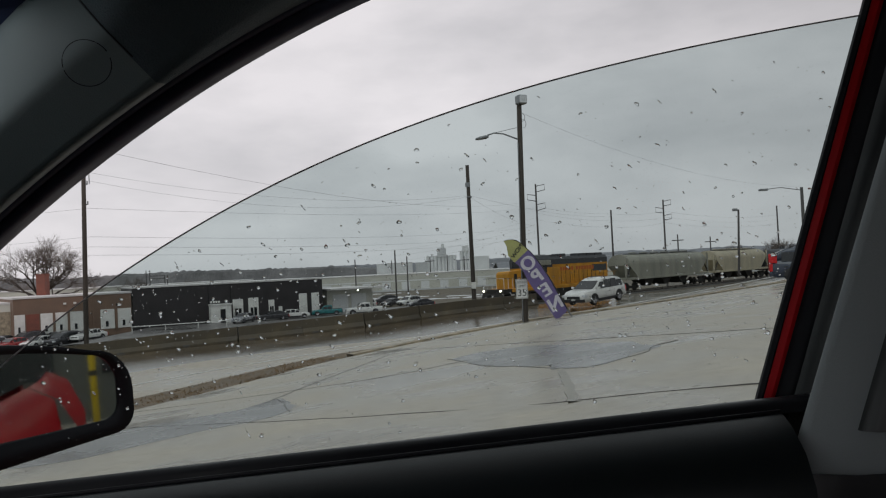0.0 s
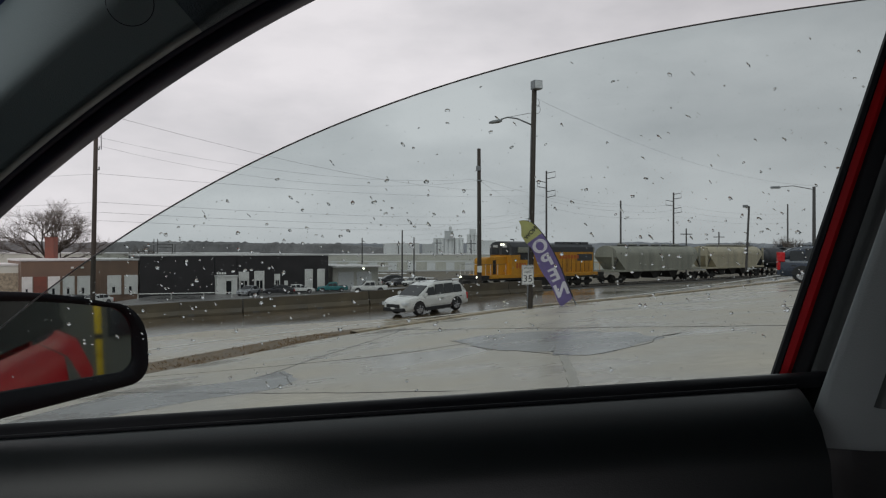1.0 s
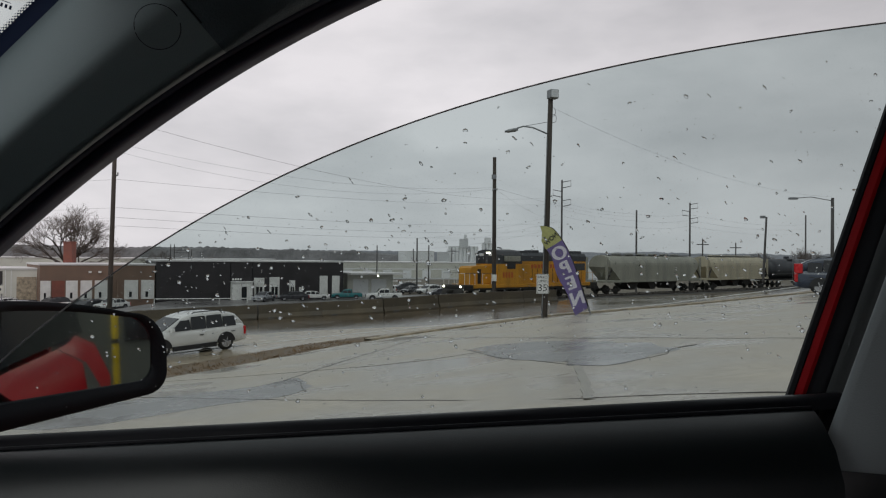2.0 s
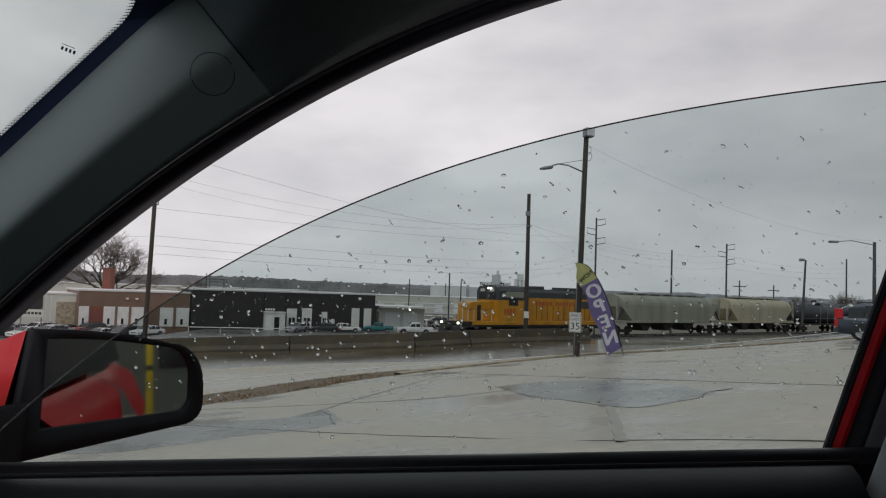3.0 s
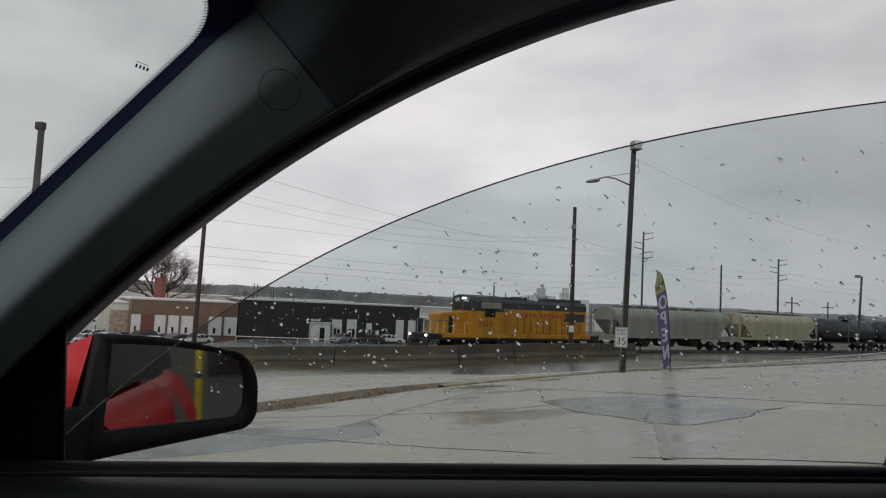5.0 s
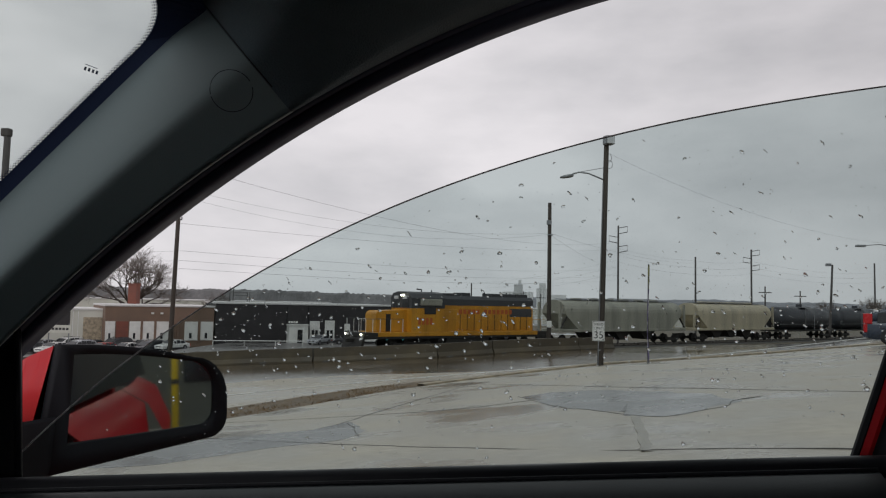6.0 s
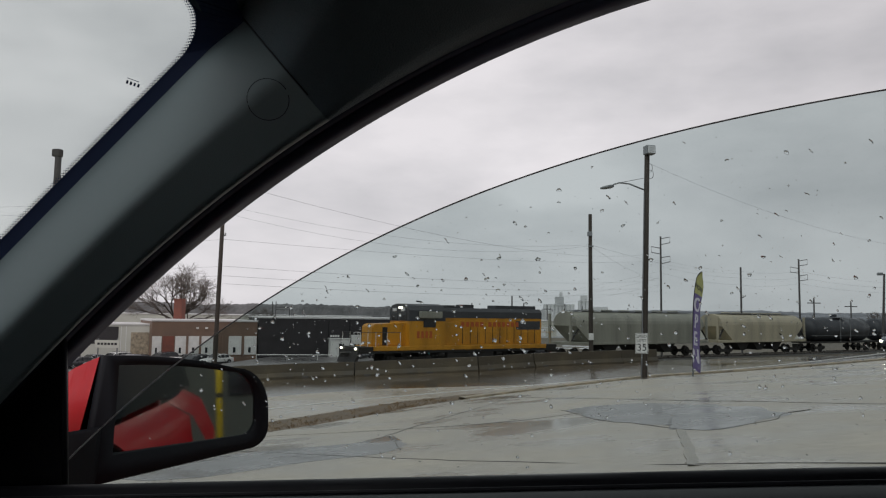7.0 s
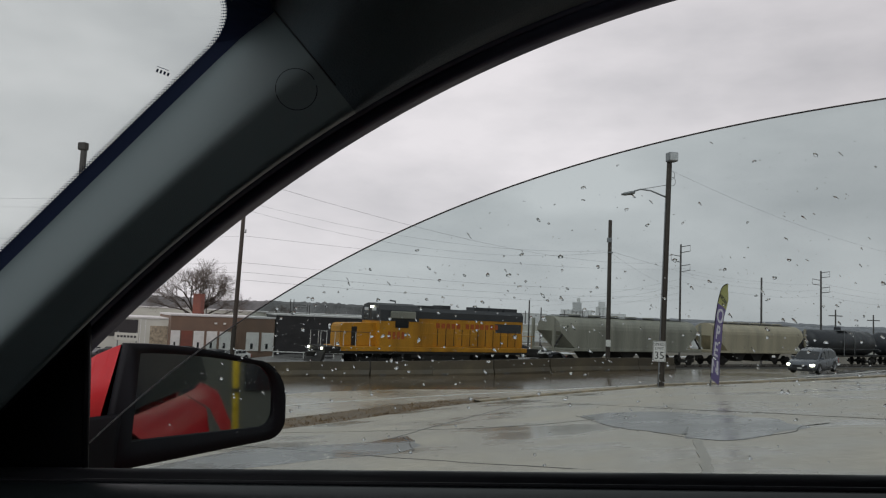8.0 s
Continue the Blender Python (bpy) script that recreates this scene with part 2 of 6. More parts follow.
mb = mm.node_tree.nodes["Principled BSDF"]
mb.inputs["Base Color"].default_value = (0.62, 0.66, 0.66, 1)
mb.inputs["Metallic"].default_value, mb.inputs["Roughness"].default_value = 1.0, 0.03
M["mirror"] = mm
wd = bpy.data.materials.new("rain_water")
wd.use_nodes = True
wb = wd.node_tree.nodes["Principled BSDF"]
wb.inputs["Base Color"].default_value = (1, 1, 1, 1)
wb.inputs["Transmission Weight"].default_value, wb.inputs["IOR"].default_value, wb.inputs["Roughness"].default_value = 1.0, 1.33, 0.0
M["water"] = wd


# ---------------------------------------------------------------- mesh helpers
def part(name, bm, material, parent=None, label="", smooth=False):
    me = bpy.data.meshes.new(name)
    bmesh.ops.recalc_face_normals(bm, faces=bm.faces)
    if smooth:
        for f in bm.faces:
            f.smooth = True
    bm.to_mesh(me)
    bm.free()
    me.materials.append(M[material])
    ob = new(name, me)
    ob.parent = parent
    if label:
        tagged(ob, label)
    return ob


def thing(name, label, category, at=None, group="", kind=""):
    ob = new(name)
    ob.empty_display_size = 0.2
    if at is not None:
        ob.matrix_basis = at
    return tagged(ob, label, category, group, kind)


def box(bm, x0, x1, y0, y1, z0, z1, bevel=0.0, m=None):
    c = bmesh.ops.create_cube(bm, size=1.0)["verts"]
    t = Matrix.Translation(((x0 + x1) / 2, (y0 + y1) / 2, (z0 + z1) / 2)) @ Matrix.Diagonal((x1 - x0, y1 - y0, z1 - z0, 1))
    bmesh.ops.transform(bm, matrix=(m @ t) if m else t, verts=c)
    if bevel:
        es = list({e for v in c for e in v.link_edges})
        bmesh.ops.bevel(bm, geom=es, offset=bevel, segments=2, affect="EDGES", profile=0.6)
    return bm


def boxed(x0, x1, y0, y1, z0, z1, bevel=0.0, m=None):
    return box(bmesh.new(), x0, x1, y0, y1, z0, z1, bevel, m)


def tube(bm, pts, radius, sides=8, caps=True):
    """A round bar along points; radius may be a list."""
    pts = [Vector(p) for p in pts]
    rad = radius if isinstance(radius, (list, tuple)) else [radius] * len(pts)
    rings = []
    for i, p in enumerate(pts):
        d = (pts[min(i + 1, len(pts) - 1)] - pts[max(i - 1, 0)]).normalized()
        a = d.orthogonal().normalized() if abs(d.z) > 0.95 else d.cross(Vector((0, 0, 1))).normalized()
        if abs(d.z) > 0.95:
            a = Vector((1, 0, 0)) - d * d.x
            a.normalize()
        b = d.cross(a)
        rings.append([bm.verts.new(p + (a * math.cos(k * 2 * math.pi / sides) + b * math.sin(k * 2 * math.pi / sides)) * rad[i]) for k in range(sides)])
    for r0, r1 in zip(rings, rings[1:]):
        for k in range(sides):
            bm.faces.new((r0[k], r0[(k + 1) % sides], r1[(k + 1) % sides], r1[k]))
    if caps:
        bm.faces.new(rings[0])
        bm.faces.new(rings[-1])
    return bm


def prism(bm, outline, lift):
    """A closed outline of 3D points, pushed by the vector lift."""
    a = [bm.verts.new(p) for p in outline]
    b = [bm.verts.new(Vector(p) + Vector(lift)) for p in outline]
    n = len(a)
    bm.faces.new(a)
    bm.faces.new(b)
    for i in range(n):
        bm.faces.new((a[i], a[(i + 1) % n], b[(i + 1) % n], b[i]))
    return bm


def loft(bm, rows, closed=False, caps=False):
    vs = [[bm.verts.new(p) for p in r] for r in rows]
    for r0, r1 in zip(vs, vs[1:]):
        n = len(r0)
        for k in range(n if closed else n - 1):
            bm.faces.new((r0[k], r0[(k + 1) % n], r1[(k + 1) % n], r1[k]))
    if caps:
        bm.faces.new(vs[0])
        bm.faces.new(vs[-1])
    return bm


def disc(bm, c, axis, r, depth, sides=20):
    c, d = Vector(c), Vector(axis).normalized() * depth / 2
    return tube(bm, [c - d, c + d], r, sides)


def lettering(name, text, size, material, parent, m, label="", depth=0.004, bold=0.0):
    cu = bpy.data.curves.new(name, "FONT")
    cu.body, cu.size, cu.extrude, cu.align_x, cu.align_y = text, size, depth, "CENTER", "CENTER"
    cu.offset = bold
    tmp = bpy.data.objects.new(name, cu)
    me = bpy.data.meshes.new_from_object(tmp)
    bpy.data.objects.remove(tmp)
    me.materials.append(M[material])
    ob = new(name, me)
    ob.parent = parent
    ob.matrix_basis = m
    return tagged(ob, label) if label else ob


# ---------------------------------------------------------------- terrain
def lot_z(x, y):
    g = x if x < 4 else 4 + 0.62 * (x - 4)
    g = max(g, -11.0)
    return 0.122 * g - 0.0538 * y


def road_z(x, y):
    a = max(0.0, y - (36 + 0.85 * x) - 3)
    return -1.92 + 0.048 * (max(min(x, 40), -26) - 4.4) + 0.016 * (min(y, 75) - 36) - min(3.4, 0.0048 * max(0.0, x) * a)


def curve(pts, n):
    """Smooth curve through plan points (Catmull-Rom)."""
    p = [Vector(q) for q in pts]
    p = [2 * p[0] - p[1]] + p + [2 * p[-1] - p[-2]]
    out = []
    seg = len(p) - 3
    for i in range(n + 1):
        u = i / n * seg
        k = min(int(u), seg - 1)
        f = u - k
        a, b, c, d = p[k:k + 4]
        out.append(0.5 * (2 * b + (c - a) * f + (2 * a - 5 * b + 4 * c - d) * f * f + (3 * b - a - 3 * c + d) * f ** 3))
    return out


N = 104
LOT_EDGE = curve([(-40, -6), (-15.5, 9.8), (-7.5, 22.4), (-4.5, 29.6), (-0.6, 33.6), (5.2, 36.6), (12.3, 40.6), (21.7, 49), (45, 68), (85, 102)], N)
ROAD_NEAR = curve([(-41, -3), (-19.5, 16), (-10.5, 27.6), (-5.8, 33.6), (-1.0, 36.3), (4.6, 39.0), (12.0, 43.0), (22.0, 51.0), (45, 70.5), (85, 104)], N)
WHITE = curve([(-43, 2), (-22, 20), (-12.2, 30.9), (-6.3, 35.4), (-1.2, 38.4), (4.0, 41.6), (11.5, 45.8), (21.3, 53.6), (44, 73), (84, 107)], N)
ROAD_FAR = curve([(-52, 18), (-30, 36.5), (-19, 45.2), (-11, 46.5), (-3.2, 48.5), (4, 54), (11, 61), (20, 70), (42, 93), (82, 128)], N)


def ribbon(a, za, b, zb, steps=4):
    bm = bmesh.new()
    rows = []
    for i in range(steps + 1):
        f = i / steps
        rows.append([(p.x + (q.x - p.x) * f, p.y + (q.y - p.y) * f, za(p.x, p.y) * (1 - f) + zb(q.x, q.y) * f) for p, q in zip(a, b)])
    return loft(bm, rows)


def lot_low(x, y):
    return lot_z(x, y) - 0.012


def pad_z(x, y):
    """Level out the lot where the car stands."""
    k = min(1.0, max(0.0, (math.hypot(x if x < 0 else 0.2 * x, y) - 3) / 6))
    return lot_z(x, y) * k + 0.057 * min(x, 3.0) * (1 - k)


bm = bmesh.new()
rows = []
for i in range(41):
    f = (i / 40) ** 1.3
    row = []
    for p in LOT_EDGE:
        qx, qy = 8 + (p.x - 8) * 0.9 + 6, -26.0
        x, y = p.x + (qx - p.x) * f, p.y + (qy - p.y) * f
        row.append((x, y, pad_z(x, y)))
    rows.append(row)
lot = part("pavement_lot", loft(bm, rows), "lot", smooth=True)
tagged(lot, "wet cracked beige concrete forecourt sloping to the road", "pavement", kind="structure")

bm = ribbon(LOT_EDGE, lot_low, ROAD_NEAR, road_z, 6)
for v in bm.verts:
    v.co.z += noise.noise(v.co * 0.8) * 0.09 * (0 if v.is_boundary else 1)
tagged(part("verge", bm, "mud", smooth=True), "strip of brown mud and dead grass beside the road", "verge", kind="structure")


def verge_grass():
    """Short dead blades and clods, thickest on the broad part of the verge."""
    rnd = random.Random(31)
    bm = bmesh.new()
    pairs = [(p, q) for p, q in zip(LOT_EDGE, ROAD_NEAR) if -16 < p.x < 22]
    for _ in range(6000):
        k = rnd.randrange(len(pairs) - 1)
        f, g = rnd.random(), rnd.random()
        a, b = pairs[k][0].lerp(pairs[k + 1][0], g), pairs[k][1].lerp(pairs[k + 1][1], g)
        if noise.noise((a.x * 0.55, a.y * 0.55, 4)) + rnd.uniform(-0.3, 0.3) < -0.1:
            continue
        c = a.lerp(b, f)
        z = lot_z(a.x, a.y) * (1 - f) + road_z(b.x, b.y) * f
        h = rnd.uniform(0.01, 0.07) * (1.0 if c.x < 0 else 0.5)
        w = rnd.uniform(0.012, 0.05)
        t = rnd.uniform(0, math.pi)
        d = Vector((math.cos(t) * w, math.sin(t) * w, 0))
        foot = Vector((c.x, c.y, z - 0.03))
        tip = foot + Vector((rnd.uniform(-0.07, 0.07), rnd.uniform(-0.07, 0.07), h + 0.03))
        side = Vector((-d.y, d.x, 0)) * 0.6
        vs = [bm.verts.new(foot + d), bm.verts.new(foot - d * 0.5 + side), bm.verts.new(foot - d * 0.5 - side), bm.verts.new(tip)]
        for tri in ((0, 1, 3), (1, 2, 3), (2, 0, 3)):
            bm.faces.new([vs[j] for j in tri])
    return bm


tagged(part("dead_grass", verge_grass(), "dead_grass"), "short dead brown grass on the muddy verge", "grass", kind="stuff")
# the pale shoulder runs out where the road climbs; past the edge line it paints the lane's sky sheen
SHOULDER_FAR = [q.lerp(p, 0.85 * max(0.0, min(1.0, (q.x - 2) / 8))).lerp(r, 0.3 * max(0.0, min(1.0, (0 - q.x) / 7))) for p, q, r in zip(ROAD_NEAR, WHITE, ROAD_FAR)]
shoulder = part("road_shoulder", ribbon(ROAD_NEAR, lambda x, y: road_z(x, y) - 0.004, SHOULDER_FAR, road_z, 4), "shoulder", smooth=True)
tagged(shoulder, "pale wet concrete road shoulder, with sky sheen painted past the edge line", "road", kind="structure")
road = part("road", ribbon(SHOULDER_FAR, road_z, ROAD_FAR, road_z, 8), "road", smooth=True)
tagged(road, "wet dark asphalt road with reflections", "road", kind="structure")


def plan_normal(c, i):
    t = (c[min(i + 1, len(c) - 1)] - c[max(i - 1, 0)]).normalized()
    return Vector((-t.y, t.x))


def stripe(c, width, fz, lift):
    a, b = [], []
    for i, p in enumerate(c):
        n = plan_normal(c, i) * width / 2
        a.append((p.x - n.x, p.y - n.y, fz(p.x, p.y) + lift))
        b.append((p.x + n.x, p.y + n.y, fz(p.x, p.y) + lift))
    bm = bmesh.new()
    loft(bm, [[(x, y, z - 0.02 - lift) for x, y, z in a], a, b, [(x, y, z - 0.02 - lift * 3) for x, y, z in b]])
    return bm


tagged(part("edge_line", stripe(WHITE, 0.13, road_z, 0.012), "line"), "worn white painted road edge line", "road marking", kind="structure")

def base_z(x, y):
    """The land beyond the road: rail bed, then the low yard."""
    across = -0.686 * (x - 3.83) + 0.728 * (y - 76)
    if across < 5:
        return -3.05
    return -3.05 - min(1.0, (across - 5) / 22) * 2.5 - 1.2 * min(1.0, max(0.0, (-40 - x) / 6))


bm = bmesh.new()
rows = []
ys = [-60, -20, 0, 15, 25, 32, 38, 44, 50, 56, 62, 68, 74, 80, 86, 92, 98, 104, 110, 118, 126, 136, 150, 180, 230, 300, 450, 700, 1200, 2500, 4500]
xs = [-4500, -1500, -600, -300, -180, -120, -90, -75, -62, -54, -46, -40, -35, -30, -25, -20, -15, -10, -5, 0, 5, 10, 15, 20, 26, 33, 42, 52, 65, 80, 110, 160, 260, 500, 1200, 4500]
for y in ys:
    rows.append([(x, y, min(base_z(x, y), -3.6 if y < 40 else 9) - (6 if y < 20 and abs(x) < 70 else 0)) for x in xs])
ground = part("ground", loft(bm, rows), "ground", smooth=True)
tagged(ground, "flat brown winter ground reaching the hazy horizon", "ground", kind="structure")
# bank between the road's far edge and the rail bed
far2 = [p + plan_normal(ROAD_FAR, i) * 3.2 for i, p in enumerate(ROAD_FAR)]
tagged(part("embankment", ribbon(ROAD_FAR, road_z, far2, lambda x, y: min(-3.1, road_z(x, y) - 0.4), 4), "mud", smooth=True), "brown dirt bank behind the concrete barrier", "bank", kind="structure")


# low kerb along the forecourt's edge
edge = [p for p in LOT_EDGE if -3.6 < p.x < 40]
kb = stripe([p + plan_normal(LOT_EDGE, LOT_EDGE.index(p)) * 0.17 for p in edge], 0.38, lot_z, 0.09)
tagged(part("kerb", kb, "kerb"), "low worn tan concrete kerb along the forecourt edge", "kerb", kind="structure")


# cracks, joints and darker patches in the forecourt
def crack(plan, width, wiggle=0.05):
    c = curve(plan, 40)
    for i, p in enumerate(c):
        p += plan_normal(c, i) * noise.noise((p.x * 1.7, p.y * 1.7, width * 50)) * wiggle
    return stripe(c, width, pad_z, 0.007)


CRACKS = [
    ([(-2.7, 31.6), (1.34, 22.8), (3.62, 17.75), (5.3, 15.2), (6.16, 14.2), (8.4, 10.9)], 0.12),
    ([(-7.5, 16.6), (-6, 15.3), (-3.9, 13.3), (-2.47, 12.0), (-0.93, 10.65), (1.12, 9.05), (2.74, 7.88), (6, 5.4)], 0.07),
    ([(-3.6, 15.9), (-3.3, 18.2), (-2.8, 21), (-1.7, 27.4), (-1.5, 31)], 0.12),
    ([(0.2, 19.6), (0.91, 15.6), (1.45, 14.2), (1.95, 12.65)], 0.09),
    ([(1.95, 12.65), (2.33, 12.1), (2.87, 12.4), (3.47, 12.9), (3.77, 13.6), (4.4, 14.2)], 0.06),
    ([(-2.6, 13.2), (-3.0, 14.8), (-3.4, 16.1)], 0.08),
    ([(-8.0, 20.0), (-4.2, 18.2), (-1.2, 17.3), (0.7, 18.0)], 0.05),
]
for plan, w in CRACKS:
    tagged(part("pavement_crack", crack(plan, w * 0.27, 0.05), "crack"), "dark tar-filled crack in the wet concrete", "crack", "forecourt cracks", "structure")


seam = part("pavement_seam", crack([(1.97, 12.55), (1.81, 11.07), (1.66, 9.83), (1.51, 8.63)], 0.16, 0.025), "seam")
tagged(seam, "grey filled seam across the wet concrete", "pavement patch", "forecourt patches", "structure")


def patch(plan):
    c = curve(plan + plan[:1], 60)[:-1]
    mid = sum(c, Vector((0, 0))) / len(c)
    bm = bmesh.new()
    rows = []
    for f in (1.0, 0.75, 0.5, 0.25, 0.02):
        r = []
        for i, p in enumerate(c):
            q = mid.lerp(p, f) + Vector((noise.noise((p.x, p.y, 3)), noise.noise((p.x, p.y, 7)))) * 0.3 * f
            r.append((q.x, q.y, pad_z(q.x, q.y) + 0.003 + 0.002 * (1 - f)))
        rows.append(r)
    return loft(bm, rows, closed=True)


for plan in ([(0.29, 19.2), (0.91, 15.55), (1.45, 14.2), (1.93, 12.65), (2.33, 12.1), (2.87, 12.4), (3.47, 12.9), (3.8, 13.7), (3.75, 15.6), (2.45, 18.6), (1.2, 20.0)],
             [(-6.7, 15.2), (-4.1, 15.4), (-3.3, 16.1), (-2.6, 13.2), (-3.5, 12.7), (-4.4, 12.3), (-5.4, 11.6), (-7.2, 12.5)]):
    tagged(part("pavement_patch", patch(plan), "patch", smooth=True), "darker wet repair patch in the concrete", "pavement patch", "forecourt patches", "structure")

# ---------------------------------------------------------------- concrete barrier
def barrier_piece():
    bm = bmesh.new()
    prof = [(-0.3, -0.25), (-0.3, 0.08), (-0.13, 0.32), (-0.09, 0.84), (0.09, 0.84), (0.13, 0.32), (0.3, 0.08), (0.3, -0.25)]
    L = 3.76
    loft(bm, [[(x, a, z) for a, z in prof] for x in (0.0, 0.04, L - 0.04, L)], closed=True, caps=True)
    return bm


def lay_barrier():
    first = None
    fine = curve([tuple(p) for p in ROAD_FAR[::3]], 900)
    pos, acc, last = [], 0.0, fine[0]
    for p in fine:
        acc += (p - last).length
        last = p
        if not pos or acc >= 3.75:
            pos.append(p.copy())
            acc = 0.0
    for p, q in zip(pos, pos[1:]):
        d = q - p
        za, zb = road_z(p.x, p.y), road_z(q.x, q.y)
        m = pose(p.x, p.y, za, 0, -math.degrees(math.atan2(zb - za, d.length)), math.degrees(math.atan2(d.y, d.x)))
        if p.x < -34 or p.x > 7.0:
            continue
        if first is None:
            first = thing("barrier_segment", "stained grey-brown precast concrete road barrier segment", "barrier", m, "roadside barrier")
            part("block", barrier_piece(), "barrier", first)
            part("joint", boxed(3.735, 3.775, -0.1, 0.1, 0.1, 0.846), "crack", first, "dark joint between segments")
            slot = boxed(0.55, 0.95, -0.305, -0.28, -0.02, 0.09, 0.01)
            part("drain_slot", slot, "crack", first, "dark drain slot")
        else:
            copy_thing(first, m)


lay_barrier()


# ---------------------------------------------------------------- railway track
UX, UY = 0.728, 0.686
HEAD = math.degrees(math.atan2(UY, UX))
RAIL = -2.75


def on_track(s):
    return pose(3.83 + UX * s, 76 + UY * s, RAIL, 0, 0, HEAD)


bm = bmesh.new()
prof = [(-2.6, -0.5), (-1.5, -0.17), (1.5, -0.17), (2.6, -0.5)]
loft(bm, [[(x, a, z) for a, z in prof] for x in np.linspace(-70, 260, 60)])
bed = part("rail_bed", bm, "gravel")
bed.matrix_basis = on_track(0)
tagged(bed, "dark stone ballast bed of the railway", "rail bed", kind="structure")
for side in (-0.72, 0.72):
    r = part("rail", boxed(-70, 260, side - 0.035, side + 0.035, -0.17, 0.0, 0.008), "rail")
    r.matrix_basis = on_track(0)
    tagged(r, "worn steel rail on dark ties", "rail", "rails", "structure")
bm = bmesh.new()
for i in range(290):
    box(bm, -50 + i * 0.62, -49.77 + i * 0.62, -1.3, 1.3, -0.2, -0.13)
ties = part("rail_ties", bm, "under")
ties.matrix_basis = on_track(0)
tagged(ties, "dark timber railway ties", "ties", kind="stuff")


# ---------------------------------------------------------------- train
def wheelset(parent, x, r=0.5):
    bm = bmesh.new()
    for y in (-0.75, 0.75):
        disc(bm, (x, y, r), (0, 1, 0), r, 0.13, 20)
    tube(bm, [(x, -0.75, r), (x, 0.75, r)], 0.09, 8)
    return part("wheelset", bm, "under", parent, smooth=False)


def truck(parent, xs, half=1.0):
    bm = bmesh.new()
    for y in (-1.05, 1.05):
        prof = [(xs[0] - 0.45, 0.5), (xs[0] - 0.3, 0.75), (xs[0] + 0.35, 0.62), (xs[-1] - 0.35, 0.62), (xs[-1] + 0.3, 0.75), (xs[-1] + 0.45, 0.5), (xs[-1] + 0.2, 0.32), (xs[0] - 0.2, 0.32)]
        prism(bm, [(x, y - 0.09, z) for x, z in prof], (0, 0.18, 0))
        for x in xs:
            box(bm, x - 0.16, x + 0.16, y - 0.14, y + 0.14, 0.34, 0.66, 0.03)
    t = part("bogie", bm, "under", parent, "grimy black bogie frame")
    for x in xs:
        wheelset(t, x)
    return t


def locomotive():
    eng = thing("locomotive", "yellow and dark grey diesel road locomotive, headlights lit, on the rails", "locomotive", on_track(0))
    # x grows to the rear; the nose front is x = 0, the front platform reaches x = -1.6
    part("frame", boxed(-0.2, 17.5, -1.5, 1.5, 1.15, 1.5, 0.04), "yellow", eng)
    part("end_deck", boxed(-1.5, -0.2, -1.45, 1.45, 1.15, 1.46, 0.03), "under", eng, "grimy black front platform")
    part("end_deck", boxed(17.5, 18.8, -1.45, 1.45, 1.15, 1.46, 0.03), "under", eng, "grimy black rear platform")
    part("sill_skirt", boxed(-1.4, 18.7, -1.46, 1.46, 0.95, 1.15, 0.02), "under", eng)
    part("fuel_tank", boxed(6.8, 11.6, -1.35, 1.35, 0.28, 1.0, 0.12), "under", eng, "grimy black fuel tank")
    for x in (6.2, 12.2):
        for y in (-1.2, 1.2):
            part("air_reservoir", tube(bmesh.new(), [(x - 0.3, y, 0.8), (x + 0.3, y, 0.8)], 0.2, 10), "under", eng)
    truck(eng, [1.6, 3.2, 4.9])
    truck(eng, [13.2, 14.9, 16.5])
    # nose
    bm = bmesh.new()
    prism(bm, [(0, -0.85, 1.5), (3.2, -0.85, 1.5), (3.2, -0.85, 3.3), (0.28, -0.85, 3.2), (0.0, -0.85, 3.0)], (0, 1.7, 0))
    bmesh.ops.bevel(bm, geom=list(bm.edges), offset=0.06, segments=2, affect="EDGES")
    nose = part("nose", bm, "yellow", eng)
    part("nose_door", boxed(0.9, 1.35, -0.868, -0.845, 1.55, 2.95, 0.008), "under", nose, "dark nose side recess")
    # cab
    bm = bmesh.new()
    prism(bm, [(3.0, -1.48, 1.5), (6.4, -1.48, 1.5), (6.4, -1.48, 3.45), (3.0, -1.48, 3.45)], (0, 2.96, 0))
    cab = part("cab", bm, "yellow", eng)
    bm = bmesh.new()
    sec = [(-1.49, 3.45), (-1.49, 4.3), (-1.15, 4.68), (-0.5, 4.82), (0.5, 4.82), (1.15, 4.68), (1.49, 4.3), (1.49, 3.45)]
    loft(bm, [[(x, y, z) for y, z in sec] for x in (2.95, 6.45)], closed=True, caps=True)
    part("cab_roof", bm, "loco_grey", eng, "dark grey cab roof")
    part("cab_window", boxed(4.3, 5.5, -1.505, -1.47, 2.95, 3.72, 0.02), "dark_glass", cab, "dark cab side window")
    part("sun_shade", boxed(3.85, 6.0, -1.72, -1.46, 3.68, 4.22, 0.06), "hopper", cab, "pale sun shade over the cab window")
    for y in (-1.15, 0.2):
        part("windscreen", boxed(2.92, 2.97, y, y + 0.95, 3.5, 4.15, 0.02), "dark_glass", cab)
    part("number_board", boxed(2.85, 2.95, -0.9, -0.35, 4.2, 4.45, 0.02), "lens", cab)
    part("number_board", boxed(2.85, 2.95, 0.35, 0.9, 4.2, 4.45, 0.02), "lens", cab)
    for y in (-0.16, 0.16):
        bm = disc(bmesh.new(), (2.84, y - 0.35, 4.5), (1, 0, 0), 0.085, 0.06, 14)
        part("headlight", bm, "head", cab, "lit yellow-white headlight")
    # long hood
    bm = bmesh.new()
    box(bm, 6.4, 17.4, -0.95, 0.95, 1.5, 3.75, 0.05)
